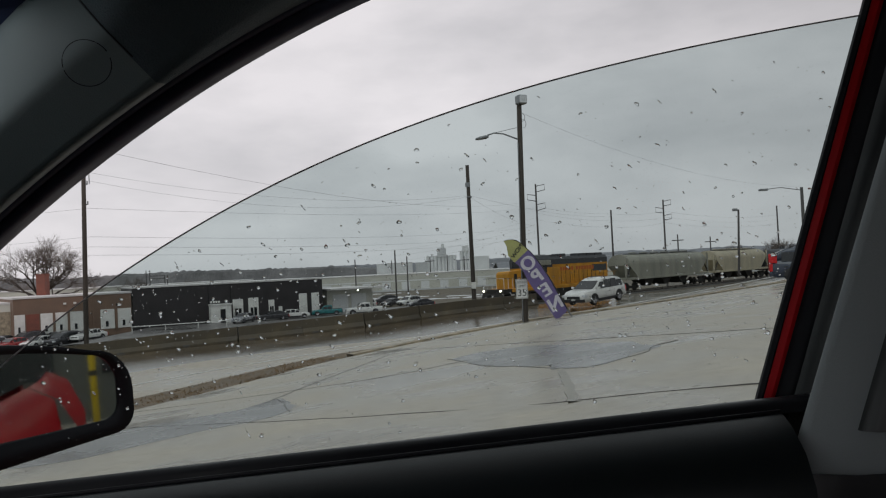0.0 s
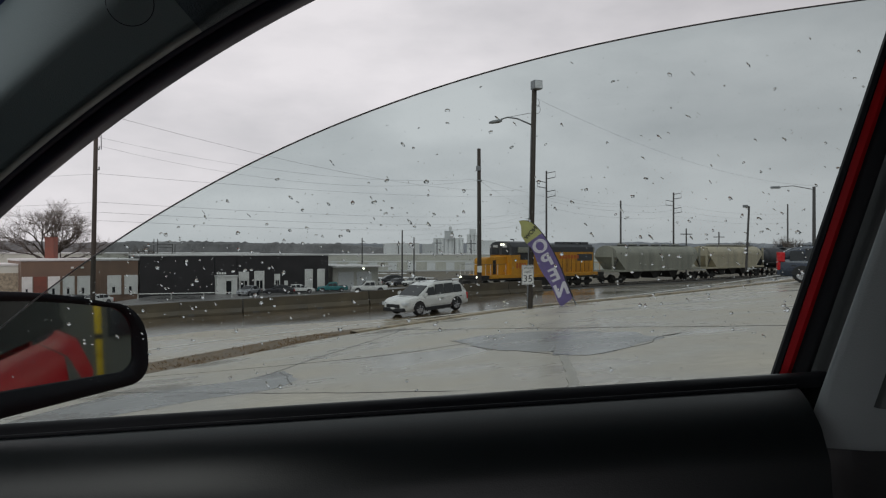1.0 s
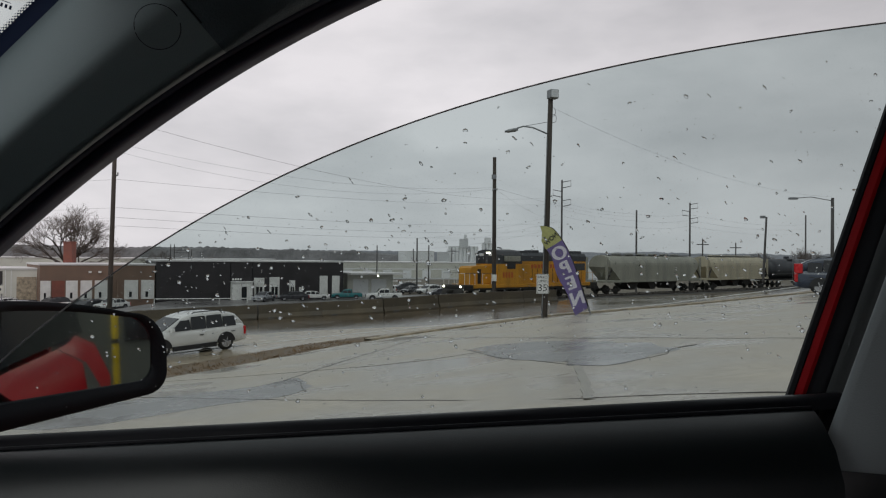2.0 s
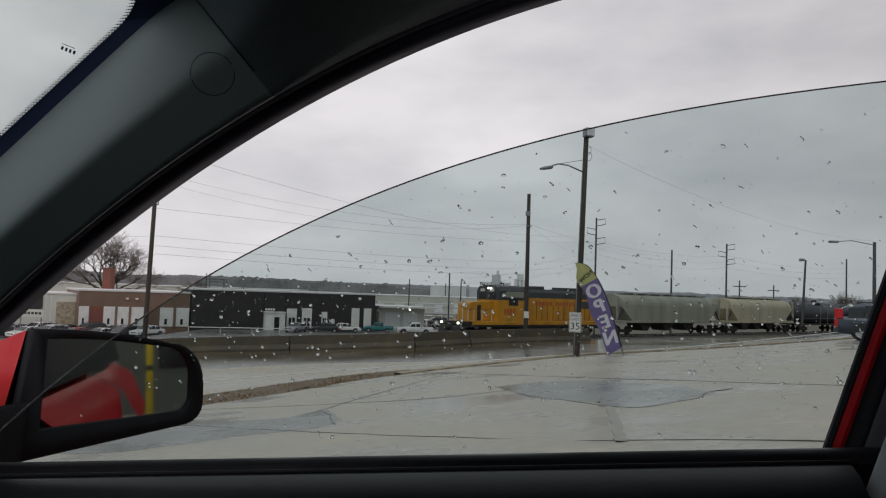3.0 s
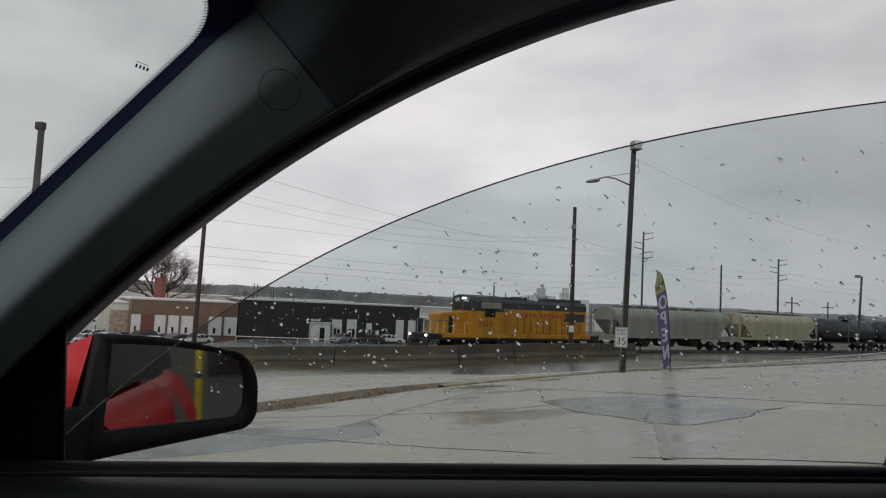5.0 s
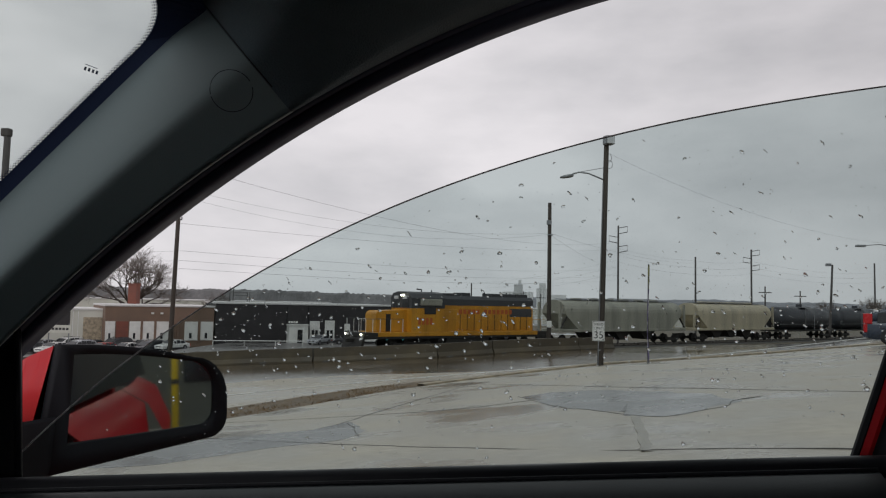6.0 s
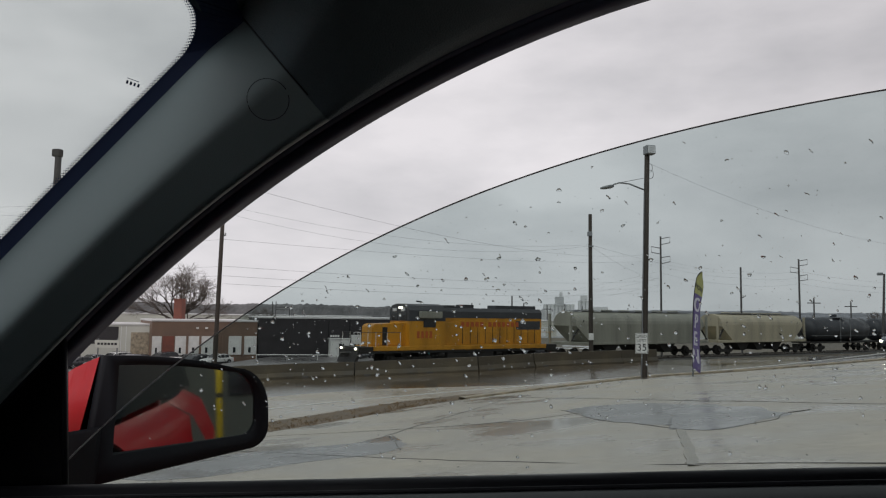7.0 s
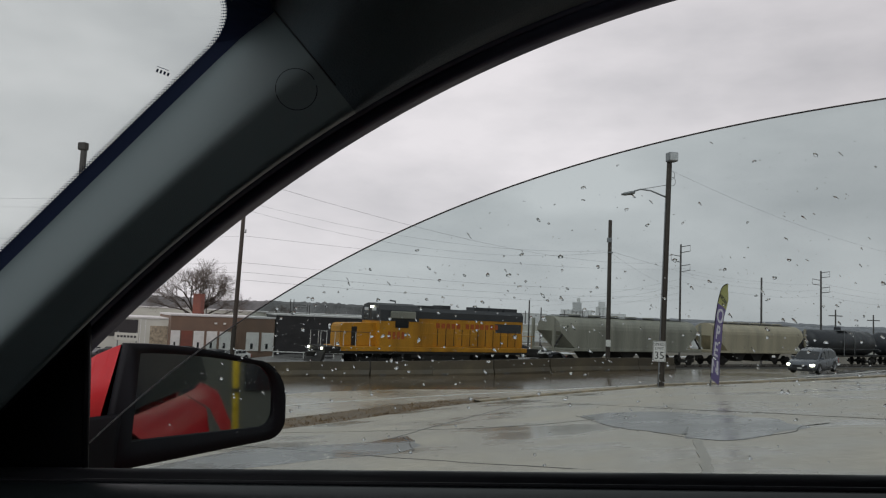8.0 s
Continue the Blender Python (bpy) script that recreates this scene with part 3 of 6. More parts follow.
    hood = part("long_hood", bm, "yellow", eng)
    bm = bmesh.new()
    sec = [(-0.97, 3.72), (-0.97, 4.25), (-0.7, 4.55), (0.7, 4.55), (0.97, 4.25), (0.97, 3.72)]
    loft(bm, [[(x, y, z) for y, z in sec] for x in (6.4, 17.4)], closed=True, caps=True)
    part("hood_roof", bm, "loco_grey", eng, "sooty dark grey hood roof")
    for x0, x1, h in ((7.2, 8.4, 0.22), (9.0, 10.0, 0.3), (12.4, 13.8, 0.28), (14.0, 15.4, 0.28), (15.6, 17.0, 0.28)):
        part("roof_fan", boxed(x0, x1, -0.6, 0.6, 4.5, 4.55 + h, 0.05), "loco_grey", eng)

    for i in range(13):
        x = 7.0 + i * 0.8
        part("hood_door", boxed(x, x + 0.74, -0.972, -0.945, 1.7, 3.3, 0.008), "yellow", hood)
    for i in range(12):
        x = 7.74 + i * 0.8
        part("door_seam", boxed(x, x + 0.06, -0.984, -0.95, 1.6, 2.95), "under", hood, "dark gap between hood doors")
    part("radiator_grille", boxed(14.4, 17.2, -0.98, -0.94, 2.75, 3.5, 0.01), "loco_grey", hood, "dark radiator grille")
    part("blower_bulge", boxed(6.5, 8.0, -1.2, -0.94, 1.5, 3.4, 0.05), "yellow", hood)
    # plain bars stand for the red lettering
    for i in range(5):
        part("lettering_bar", boxed(8.4 + i * 0.5, 8.75 + i * 0.5, -0.986, -0.97, 3.0, 3.4), "red_mark", hood, "red lettering bar")
    for i in range(7):
        part("lettering_bar", boxed(11.3 + i * 0.5, 11.65 + i * 0.5, -0.986, -0.97, 3.0, 3.4), "red_mark", hood, "red lettering bar")
    for i in range(4):
        part("number_bar", boxed(3.7 + i * 0.4, 3.95 + i * 0.4, -1.496, -1.48, 2.1, 2.65), "red_mark", cab, "red number bar")
    # platform, steps, rails, pilot
    part("pilot_plow", prism(bmesh.new(), [(-1.55, -1.4, 0.2), (-1.85, -1.4, 0.25), (-1.5, -1.4, 1.1), (-1.35, -1.4, 1.1)], (0, 2.8, 0)), "under", eng)
    for x0 in (-1.3, 18.1):
        for z in (0.35, 0.65, 0.95):
            for y in (-1.5, 1.15):
                part("step", boxed(x0, x0 + 0.55, y, y + 0.35, z, z + 0.04), "under", eng)
    for y in (-1.42, 1.42):
        posts = [-1.35, -0.7, 0.0, 1.0, 2.2] + [6.8 + 1.6 * i for i in range(8)]
        for x in posts:
            part("handrail_post", tube(bmesh.new(), [(x, y, 1.5), (x, y, 2.55)], 0.025, 6), "yellow" if x > 3 else "white", eng)
        part("handrail", tube(bmesh.new(), [(-1.35, y, 2.55), (2.2, y, 2.55)], 0.025, 6), "loco_grey", eng)
        part("handrail", tube(bmesh.new(), [(6.8, y, 2.55), (18.4, y, 2.55)], 0.025, 6), "yellow", eng)
    part("end_rail", tube(bmesh.new(), [(-1.35, -1.42, 2.55), (-1.35, -0.4, 2.55), (-1.35, -0.4, 1.5)], 0.025, 6), "white", eng)
    for y in (-1.15, 1.15):
        bm = disc(bmesh.new(), (-1.6, y, 1.32), (1, 0, 0), 0.09, 0.1, 12)
        part("ditch_light", bm, "head", eng, "lit ditch light")
    part("coupler", boxed(-2.3, -1.5, -0.15, 0.15, 0.7, 1.0, 0.05), "under", eng)
    part("rear_coupler", boxed(18.8, 19.8, -0.15, 0.15, 0.7, 1.0, 0.05), "under", eng)
    part("horn", tube(bmesh.new(), [(5.2, 0.2, 4.8), (5.2, 0.2, 5.0), (4.7, 0.2, 5.05)], 0.06, 8), "loco_grey", cab)
    return eng


def hopper_car(s, length, paint, label, bays):
    car = thing("hopper_car", label, "rail car", on_track(s), "freight cars")
    L = length
    bm = bmesh.new()
    sec = []
    for a in range(13):
        t = math.pi * a / 12
        sec.append((-1.55 * math.cos(t), 3.3 + 1.15 * math.sin(t)))
    low = [(1.55, 1.55), (0.9, 1.3), (-0.9, 1.3), (-1.55, 1.55)]
    mid0 = [(y, z) for y, z in sec] + low
    rows = []
    for x, k in ((1.3, 0.0), (1.7, 0.2), (3.2, 1.0), (L - 3.2, 1.0), (L - 1.7, 0.2), (L - 1.3, 0.0)):
        rows.append([(x, y, max(z, 3.1 + (1.3 - 3.1) * k) if z < 3.3 else z) for y, z in mid0])
    loft(bm, rows, closed=True, caps=True)
    part("body", bm, paint, car, smooth=False)
    part("side_sill", boxed(0.6, L - 0.6, -1.6, 1.6, 1.35, 1.6, 0.03), paint, car)
    part("running_board", boxed(2.0, L - 2.0, -0.5, 0.5, 4.5, 4.56), "steel", car, "grey roof walkway")
    for i in range(bays * 2):
        x = 3.2 + (L - 6.4) * (i + 0.5) / (bays * 2)
        part("roof_hatch", boxed(x - 0.5, x + 0.5, -0.3, 0.3, 4.45, 4.66, 0.04), paint, car)
    for i in range(bays):
        x = 4.4 + (L - 8.8) * (i + 0.5) / bays
        bm = prism(bmesh.new(), [(x - 1.3, -0.9, 1.35), (x + 1.3, -0.9, 1.35), (x + 0.4, -0.9, 0.45), (x - 0.4, -0.9, 0.45)], (0, 1.8, 0))
        part("discharge_bay", bm, "under", car)
    for x in (0.7, L - 0.7):
        d = 1 if x < 2 else -1
        part("end_post", boxed(x - 0.12, x + 0.12, -1.5, -1.3, 1.5, 4.2), paint, car)
        part("end_post", boxed(x - 0.12, x + 0.12, 1.3, 1.5, 1.5, 4.2), paint, car)
        part("end_brace", tube(bmesh.new(), [(x, -1.45, 1.7), (x + d * 1.6, -1.45, 3.6)], 0.09, 6), "under", car)
        for z in np.arange(1.9, 4.2, 0.4):
            part("ladder_rung", tube(bmesh.new(), [(x, -1.58, z), (x + d * 0.5, -1.58, z)], 0.02, 5), "steel", car)
    truck(car, [1.6, 3.3])
    truck(car, [L - 3.3, L - 1.6])
    part("coupler", boxed(-0.1, 0.7, -0.15, 0.15, 0.7, 1.0), "under", car)
    part("coupler", boxed(L - 0.7, L + 0.1, -0.15, 0.15, 0.7, 1.0), "under", car)
    return car


def tank_car(s):
    car = thing("tank_car", "sooty black railway tank car coupled in the freight train", "rail car", on_track(s), "freight cars")
    L = 16.0
    rows = []
    for x, r in ((0.9, 0.4), (1.0, 0.9), (1.3, 1.3), (1.7, 1.5), (L - 1.7, 1.5), (L - 1.3, 1.3), (L - 1.0, 0.9), (L - 0.9, 0.4)):
        rows.append([(x, r * math.cos(a), 2.75 + r * math.sin(a)) for a in np.linspace(0, 2 * math.pi, 22, endpoint=False)])
    part("tank", loft(bmesh.new(), rows, closed=True, caps=True), "tank", car, smooth=True)
    part("frame", boxed(0.3, L - 0.3, -1.3, 1.3, 1.05, 1.25, 0.03), "under", car)
    part("dome_platform", boxed(6.8, 9.2, -1.0, 1.0, 4.2, 4.28), "steel", car)
    part("dome", disc(bmesh.new(), (8, 0, 4.4), (0, 0, 1), 0.4, 0.5, 14), "tank", car)
    for y in (-1.3, 1.3):
        part("side_rail", tube(bmesh.new(), [(0.5, y, 2.0), (L - 0.5, y, 2.0)], 0.025, 5), "steel", car)
    for x in (6.8, 9.2):
        part("side_ladder", boxed(x - 0.04, x + 0.04, -1.56, -1.5, 1.2, 4.25), "steel", car)
    truck(car, [1.6, 3.3])
    truck(car, [L - 3.3, L - 1.6])
    part("coupler", boxed(-0.3, 0.5, -0.15, 0.15, 0.7, 1.0), "under", car)
    return car


TRAIN = [(locomotive(), 0.0),
         (hopper_car(19.9, 21.4, "hopper", "faded grey-green covered hopper car with rust streaks", 3), 19.9),
         (hopper_car(41.9, 18.4, "hopper_tan", "faded tan covered hopper car with rust streaks", 3), 41.9)]
for i in range(5):
    TRAIN.append((tank_car(61.0 + 16.6 * i), 61.0 + 16.6 * i))


# ---------------------------------------------------------------- poles and wires
def wooden_pole(foot, top, r0, r1, label, material="wood", group="utility poles"):
    p = thing("utility_pole", label, "utility pole", Matrix.Translation(foot), group)
    d = Vector(top) - Vector(foot)
    part("shaft", tube(bmesh.new(), [d * -0.08, d * 0.0, d * 0.5, d], [r0, r0, (r0 + r1) / 2, r1], 10), material, p, smooth=True)
    return p, d


lamp_pole, d = wooden_pole((4.05, 36.0, -1.47), (4.27, 36.0, 8.75), 0.15, 0.115, "dark weathered wooden pole with floodlight, street lamp and speed sign", group="")
part("floodlight", boxed(-0.16, 0.28, -0.32, 0.1, 10.2, 10.62, 0.05, pose(0.22, 0, 0, 0, 0, 20)), "steel", lamp_pole, "grey floodlight head")
part("floodlight_lens", boxed(-0.12, 0.24, -0.35, -0.315, 10.24, 10.58, 0.01, pose(0.22, 0, 0, 0, 0, 20)), "lens", lamp_pole)
part("cap_bracket", tube(bmesh.new(), [d * 0.985, d + Vector((0.05, 0, 0.1))], 0.05, 6), "steel", lamp_pole)
arm = tube(bmesh.new(), [(0.15, 0, 8.55), (-0.6, -0.1, 8.85), (-1.05, -0.15, 8.9), (-1.35, -0.2, 8.8)], 0.035, 8)
part("lamp_arm", arm, "steel", lamp_pole, "bent steel lamp arm", smooth=True)
part("arm_stay", tube(bmesh.new(), [(0.18, 0, 9.15), (-1.05, -0.15, 8.9)], 0.012, 5), "wire", lamp_pole)
bm = bmesh.new()
loft(bm, [[(-1.3 - f * 0.62, -0.2 + w * math.cos(a), 8.74 - f * 0.1 + h * math.sin(a)) for a in np.linspace(0, 2 * math.pi, 10, endpoint=False)] for f, w, h in ((0, 0.05, 0.05), (0.2, 0.13, 0.09), (0.7, 0.15, 0.08), (1, 0.06, 0.04))], closed=True, caps=True)
part("lamp_head", bm, "steel", lamp_pole, "cobra-head street lamp", smooth=True)
for z, x in ((9.6, 0.32), (9.3, 0.36)):
    part("wire_coil", tube(bmesh.new(), [(x + 0.14 * math.cos(a), 0, z + 0.2 * math.sin(a)) for a in np.linspace(0, 6.28, 14)], 0.012, 5), "wire", lamp_pole)
part("conduit", tube(bmesh.new(), [(-0.12, -0.14, 0), (0.06, -0.13, 8.4)], 0.025, 6), "steel", lamp_pole)

sign = thing("speed_sign", "white rectangular speed limit sign bolted to the pole", "road sign", pose(3.94, 35.78, 0.1, 90, 0, 3))
part("plate", boxed(-0.28, 0.28, -0.45, 0.46, -0.006, 0.006, 0.002), "sign_white", sign)
for x0, x1, y0, y1 in ((-0.26, 0.26, 0.425, 0.44), (-0.26, 0.26, -0.43, -0.415), (-0.26, -0.245, -0.43, 0.44), (0.245, 0.26, -0.43, 0.44)):
    part("border", boxed(x0, x1, y0, y1, 0.006, 0.009), "black", sign)
lettering("word_speed", "SPEED", 0.165, "black", sign, pose(0, 0.31, 0.008))
lettering("word_limit", "LIMIT", 0.165, "black", sign, pose(0, 0.13, 0.008))
lettering("number_35", "35", 0.46, "black", sign, pose(0, -0.19, 0.008))

pole2, d2 = wooden_pole((3.13, 66.0, -3.1), (3.08, 66.0, 9.9), 0.2, 0.15, "tall dark wooden utility pole beside the railway")
part("marker", boxed(-0.2, 0.2, -0.25, -0.19, 2.4, 2.95), "white", pole2, "small white marker plate")
part("bracket", boxed(-0.3, 0.12, -0.2, -0.05, 11.1, 11.5, 0.03), "steel", pole2)
part("guy_clamp", boxed(-0.22, 0.22, -0.22, 0.22, 10.2, 10.3, 0.02), "steel", pole2)
left_pole, dl = wooden_pole((-20.96, 46.0, -3.2), (-20.7, 46.0, 9.6), 0.15, 0.12, "dark wooden power pole with insulators behind the barrier")
for i, z in enumerate((9.2, 10.4, 11.2, 12.0)):
    part("insulator", tube(bmesh.new(), [(0.15, 0, z), (0.42, 0, z + 0.06), (0.42, 0, z + 0.22)], 0.05, 6), "steel", left_pole)
for arm_pts in ([(0.12, 0, 11.0), (0.55, 0, 11.32), (0.55, 0, 10.45)], [(-0.1, 0, 11.65), (-0.7, 0, 11.6), (-0.66, 0, 10.85)], [(0.15, 0, 12.4), (0.5, 0, 12.7), (0.45, 0, 11.75)]):
    part("bracket", tube(bmesh.new(), arm_pts, 0.032, 5), "steel", left_pole)


def far_pole(x, y, z0, z1, kind="plain", r=0.2, lean=0.0):
    p, d = wooden_pole((x, y, z0), (x + lean, y, z1), r, r * 0.75, "distant grey utility pole beyond the railway" if y > 100 else "grey wooden roadside pole", "wood_far", "distant poles")
    if kind == "brackets":
        for i, f in enumerate((0.98, 0.9, 0.82)):
            s = 1 if i % 2 == 0 else -1
            part("bracket", tube(bmesh.new(), [d * f, d * f + Vector((1.6 * s, 0, 0.3)), d * f + Vector((1.6 * s, 0, -0.7)), d * (f - 0.05)], 0.07, 5), "wood_far", p)
    if kind == "cross":
        part("crossarm", boxed(-1.7, 1.7, -0.12, 0.12, d.z * 0.86, d.z * 0.86 + 0.25), "wood_far", p)
    if kind == "lamp":
        part("lamp_arm", tube(bmesh.new(), [d * 0.97, d * 0.97 + Vector((-1.6, -0.2, 0.25)), d * 0.97 + Vector((-2.7, -0.3, 0.15))], 0.03, 6), "steel", p)
        part("lamp_head", boxed(-3.2, -2.6, -0.5, -0.15, d.z * 0.97 + 0.05, d.z * 0.97 + 0.2, 0.04), "steel", p)
    if kind == "cap":
        part("cap_lamp", boxed(-0.35, 0.1, -0.3, 0.1, d.z - 0.15, d.z + 0.12, 0.04), "steel", p)
    return p


far_pole(18.8, 140, -5.6, 15.5, "brackets", 0.2)
far_pole(32.3, 140, -5.6, 10.1, "plain", 0.2)
far_pole(47.9, 160, -5.6, 13.0, "brackets", 0.22)
far_pole(31.5, 80, -0.6, 5.75, "cap", 0.13, 0.3)
far_pole(26.5, 55, -1.2, 5.75, "lamp", 0.14)
far_pole(-9.0, 170, -5.6, 5.4, "plain", 0.2)
far_pole(-6.4, 170, -5.6, 3.9, "plain", 0.17)
far_pole(69.5, 220, -5.6, 7.2, "cross", 0.25)
far_pole(86.0, 240, -5.6, 6.6, "cross", 0.25)
far_pole(94.0, 210, -5.6, 13.5, "plain", 0.25)
far_pole(-21.0, 200, -5.6, 4.2, "plain", 0.18)
far_pole(-2.0, 260, -5.6, 4.6, "cross", 0.2)
far_pole(3.8, 260, -5.6, 5.2, "plain", 0.2)
far_pole(9.5, 260, -5.6, 4.4, "cross", 0.2)
far_pole(-15.0, 260, -5.6, 4.0, "plain", 0.2)
fr = thing("steel_frame", "dark steel post frame behind the black workshop", "frame", pose(-56.3, 150, -5.6))
for x in (0.0, 0.7, 3.6, 4.1):
    part("post", boxed(x - 0.06, x + 0.06, -0.06, 0.06, -0.2, 8.9 if x < 1 else 7.9), "wood_far", fr)
for z in (7.7, 7.2):
    part("beam", boxed(0.7, 3.6, -0.05, 0.05, z, z + 0.1), "wood_far", fr)
# pole seen through the windscreen
wp, wd_ = wooden_pole((-21.2, 30.0, -3.4), (-21.1, 30.0, 8.0), 0.17, 0.13, "grey wooden street pole with lamp cap", "wood_far", group="")
part("cap_lamp", boxed(-0.14, 0.24, -0.15, 0.15, 11.2, 11.55, 0.07), "wood_far", wp)


def wire(a, b, sag, r=0.018, n=14):
    r *= 0.32
    a, b = Vector(a), Vector(b)
    pts = [a.lerp(b, i / n) - Vector((0, 0, sag * 4 * (i / n) * (1 - i / n))) for i in range(n + 1)]
    ob = part("overhead_wire", tube(bmesh.new(), pts, r, 5), "wire", smooth=True)
    return tagged(ob, "thin dark overhead wire between poles", "wire", "overhead wires")


wire((4.35, 36, 8.35), (27, 56, 5.9), 0.9, 0.012)
wire((-20.7, 46, 8.0), (3.1, 66, 7.3), 1.0)
wire((-20.7, 46, 7.5), (3.1, 66, 7.2), 1.3)
wire((-20.4, 46, 9.4), (18.8, 140, 12.6), 2.2, 0.03)
for z, e in ((3.0, 6.6), (3.5, 7.4), (4.1, 8.6), (5.8, 12.0)):
    wire((-20.5, 46, z), (18.8, 140, e - 0.8), 0.8, 0.024)
    wire((-20.5, 46, z), (-70, 48, z + 0.6), 0.8)
for z in (8.6, 8.0):
    wire((-20.5, 46, z), (-70, 50, z + 0.8), 0.8)
wire((3.1, 66, 7.3), (32.3, 140, 9.0), 0.7, 0.024)
wire((3.1, 66, 7.2), (18.8, 140, 8.0), 0.7, 0.024)
for z in (9.4, 8.2, 7.0):
    wire((32.3, 140, z), (47.9, 160, z + 1.2), 0.4, 0.03)
    wire((47.9, 160, z + 1.2), (94.0, 210, z + 1.6), 1.0, 0.035)
    wire((18.8, 140, z + 2), (32.3, 140, z), 0.4, 0.03)
    wire((-9.0, 170, z - 4), (18.8, 140, z), 0.8, 0.03)


# ---------------------------------------------------------------- feather flag
SPINE = curve([(0, 0), (0.097, 1.02), (0.20, 2.08), (0.20, 3.2), (0.02, 4.07), (-0.2, 4.36), (-0.53, 4.51)], 60)


def feather_flag():
    fl = thing("feather_flag", "purple and lime feather banner bent by the wind", "flag", pose(6.05, 35.2, -1.16))
    # local x runs across the cloth, its free edge at -x; z up; y is its thickness

    run = [0.0]
    for p, q in zip(SPINE, SPINE[1:]):
        run.append(run[-1] + (q - p).length)

    def spine(f):
        """A point of the bent pole, f of its length up."""
        return Vector((np.interp(f * run[-1], run, [p.x for p in SPINE]), 0, np.interp(f * run[-1], run, [p.y for p in SPINE])))

    def width(f):
        return float(np.interp(f, (0, 0.2, 0.38, 0.6, 0.75, 0.84, 0.9, 0.95, 1.0), (0.64, 0.74, 0.86, 0.86, 0.84, 0.74, 0.52, 0.27, 0.02)))

    def wave(x, z):
        return 0.05 * math.sin(1.5 * z + 3.0 * x) * min(1.0, max(0.0, 0.35 - x))

    part("pole", tube(bmesh.new(), [spine(i / 24) for i in range(25)], [0.034 - 0.016 * i / 24 for i in range(25)], 7), "black", fl, "thin bent black pole", smooth=True)

    def cloth(f0, f1, n):
        rows_a, rows_b = [], []
        for i in range(n + 1):
            f = f0 + (f1 - f0) * i / n
            s = spine(f)
            w = width(f) * (1 + 0.05 * math.sin(17 * f))
            row = []
            for j in range(11):
                u = j / 10
                x, z = s.x - w * u, s.z - 0.5 * u * max(0.0, f - 0.55) - 0.1 * u * (1 - f)
                row.append(Vector((x, wave(x, z), z)))
            rows_a.append([p + Vector((0, -0.004, 0)) for p in row])
            rows_b.append([p + Vector((0, 0.004, 0)) for p in row])
        return loft(bmesh.new(), rows_a), loft(bmesh.new(), rows_b)

    for name, material, label, f0, f1 in (("cloth", "purple", "purple cloth", 0.05, 0.735), ("top_panel", "lime", "lime yellow top panel", 0.735, 1.0)):
        front, rear = cloth(f0, f1, 28)
        part(name, front, material, fl, label, smooth=True)
        part(name + "_lining", rear, material, fl, label, smooth=True)

    def printed(ch, size, material, m, label, bold):
        """A letter laid on the waving cloth, showing through to both sides."""
        for side in (-1, 1):
            ob = lettering("letter" if len(ch) == 1 else "word_now", ch, size, material, fl, Matrix.Identity(4), label, 0.0, bold)
            for v in ob.data.vertices:
                p = m @ v.co
                v.co = Vector((p.x, wave(p.x, p.z) + side * 0.012, p.z))

    # print shows through mirrored
    flip = Matrix.Diagonal((-1, 1, 1, 1))
    for ch, x, z, turn in (("O", -0.21, 3.02, -6), ("P", -0.21, 2.3, -1), ("E", -0.24, 1.56, 3), ("N", -0.28, 0.8, 5)):
        for dx in (-0.022, 0.022):
            printed(ch, 0.84, "flag_white", pose(x + dx, 0, z, 90, turn, 0) @ flip, "bold white letter, seen reversed", 0.014)
    printed("NOW", 0.27, "black", pose(-0.3, 0, 3.78, 90, -20, 0) @ flip, "dark word, seen reversed", 0.008)
    part("ground_stake", tube(bmesh.new(), [(0, 0, -0.2), (0, 0, 0.3)], 0.04, 7), "steel", fl)
    return fl


FLAG = feather_flag()


# ---------------------------------------------------------------- buildings
PARK = -5.5


def park_z(x):
    """The yard falls a little before the brown workshop."""
    return PARK - 0.9 * min(1.0, max(0.0, (-42 - x) / 6))


def panel_building(name, label, a, b, depth, z0, z1, wall, roof_mat="roof", lip=0.25):
    """A flat-roofed hall whose front runs from a to b in plan."""
    d = Vector((b[0] - a[0], b[1] - a[1]))
    L = d.length
    h = thing(name, label, "building", pose(a[0], a[1], z0, 0, 0, math.degrees(math.atan2(d.y, d.x))))
    H = z1 - z0
    part("wall", boxed(0, L, 0, depth, -0.8, H, 0.02), wall, h)
    part("roof", boxed(-0.1, L + 0.1, -0.1, depth + 0.1, H, H + lip, 0.04), roof_mat, h)
    return h, L, H


bb, L, H = panel_building("black_building", "long low black-painted workshop with white doors", (-44.1, 112), (-18.6, 125), 18, -5.6, 0.25, "black_brick")


def slab(parent, name, x0, x1, z0, z1, material, out=0.06, label=""):
    ob = part(name, boxed(x0, x1, -out, 0.02, z0, z1, 0.015), material, parent, label)
    return ob


def fitted(parent, name, f0, f1, z0, z1, material, out=0.06, label=""):
    return slab(parent, name, L * f0, L * f1, z0, z1, material, out, label)


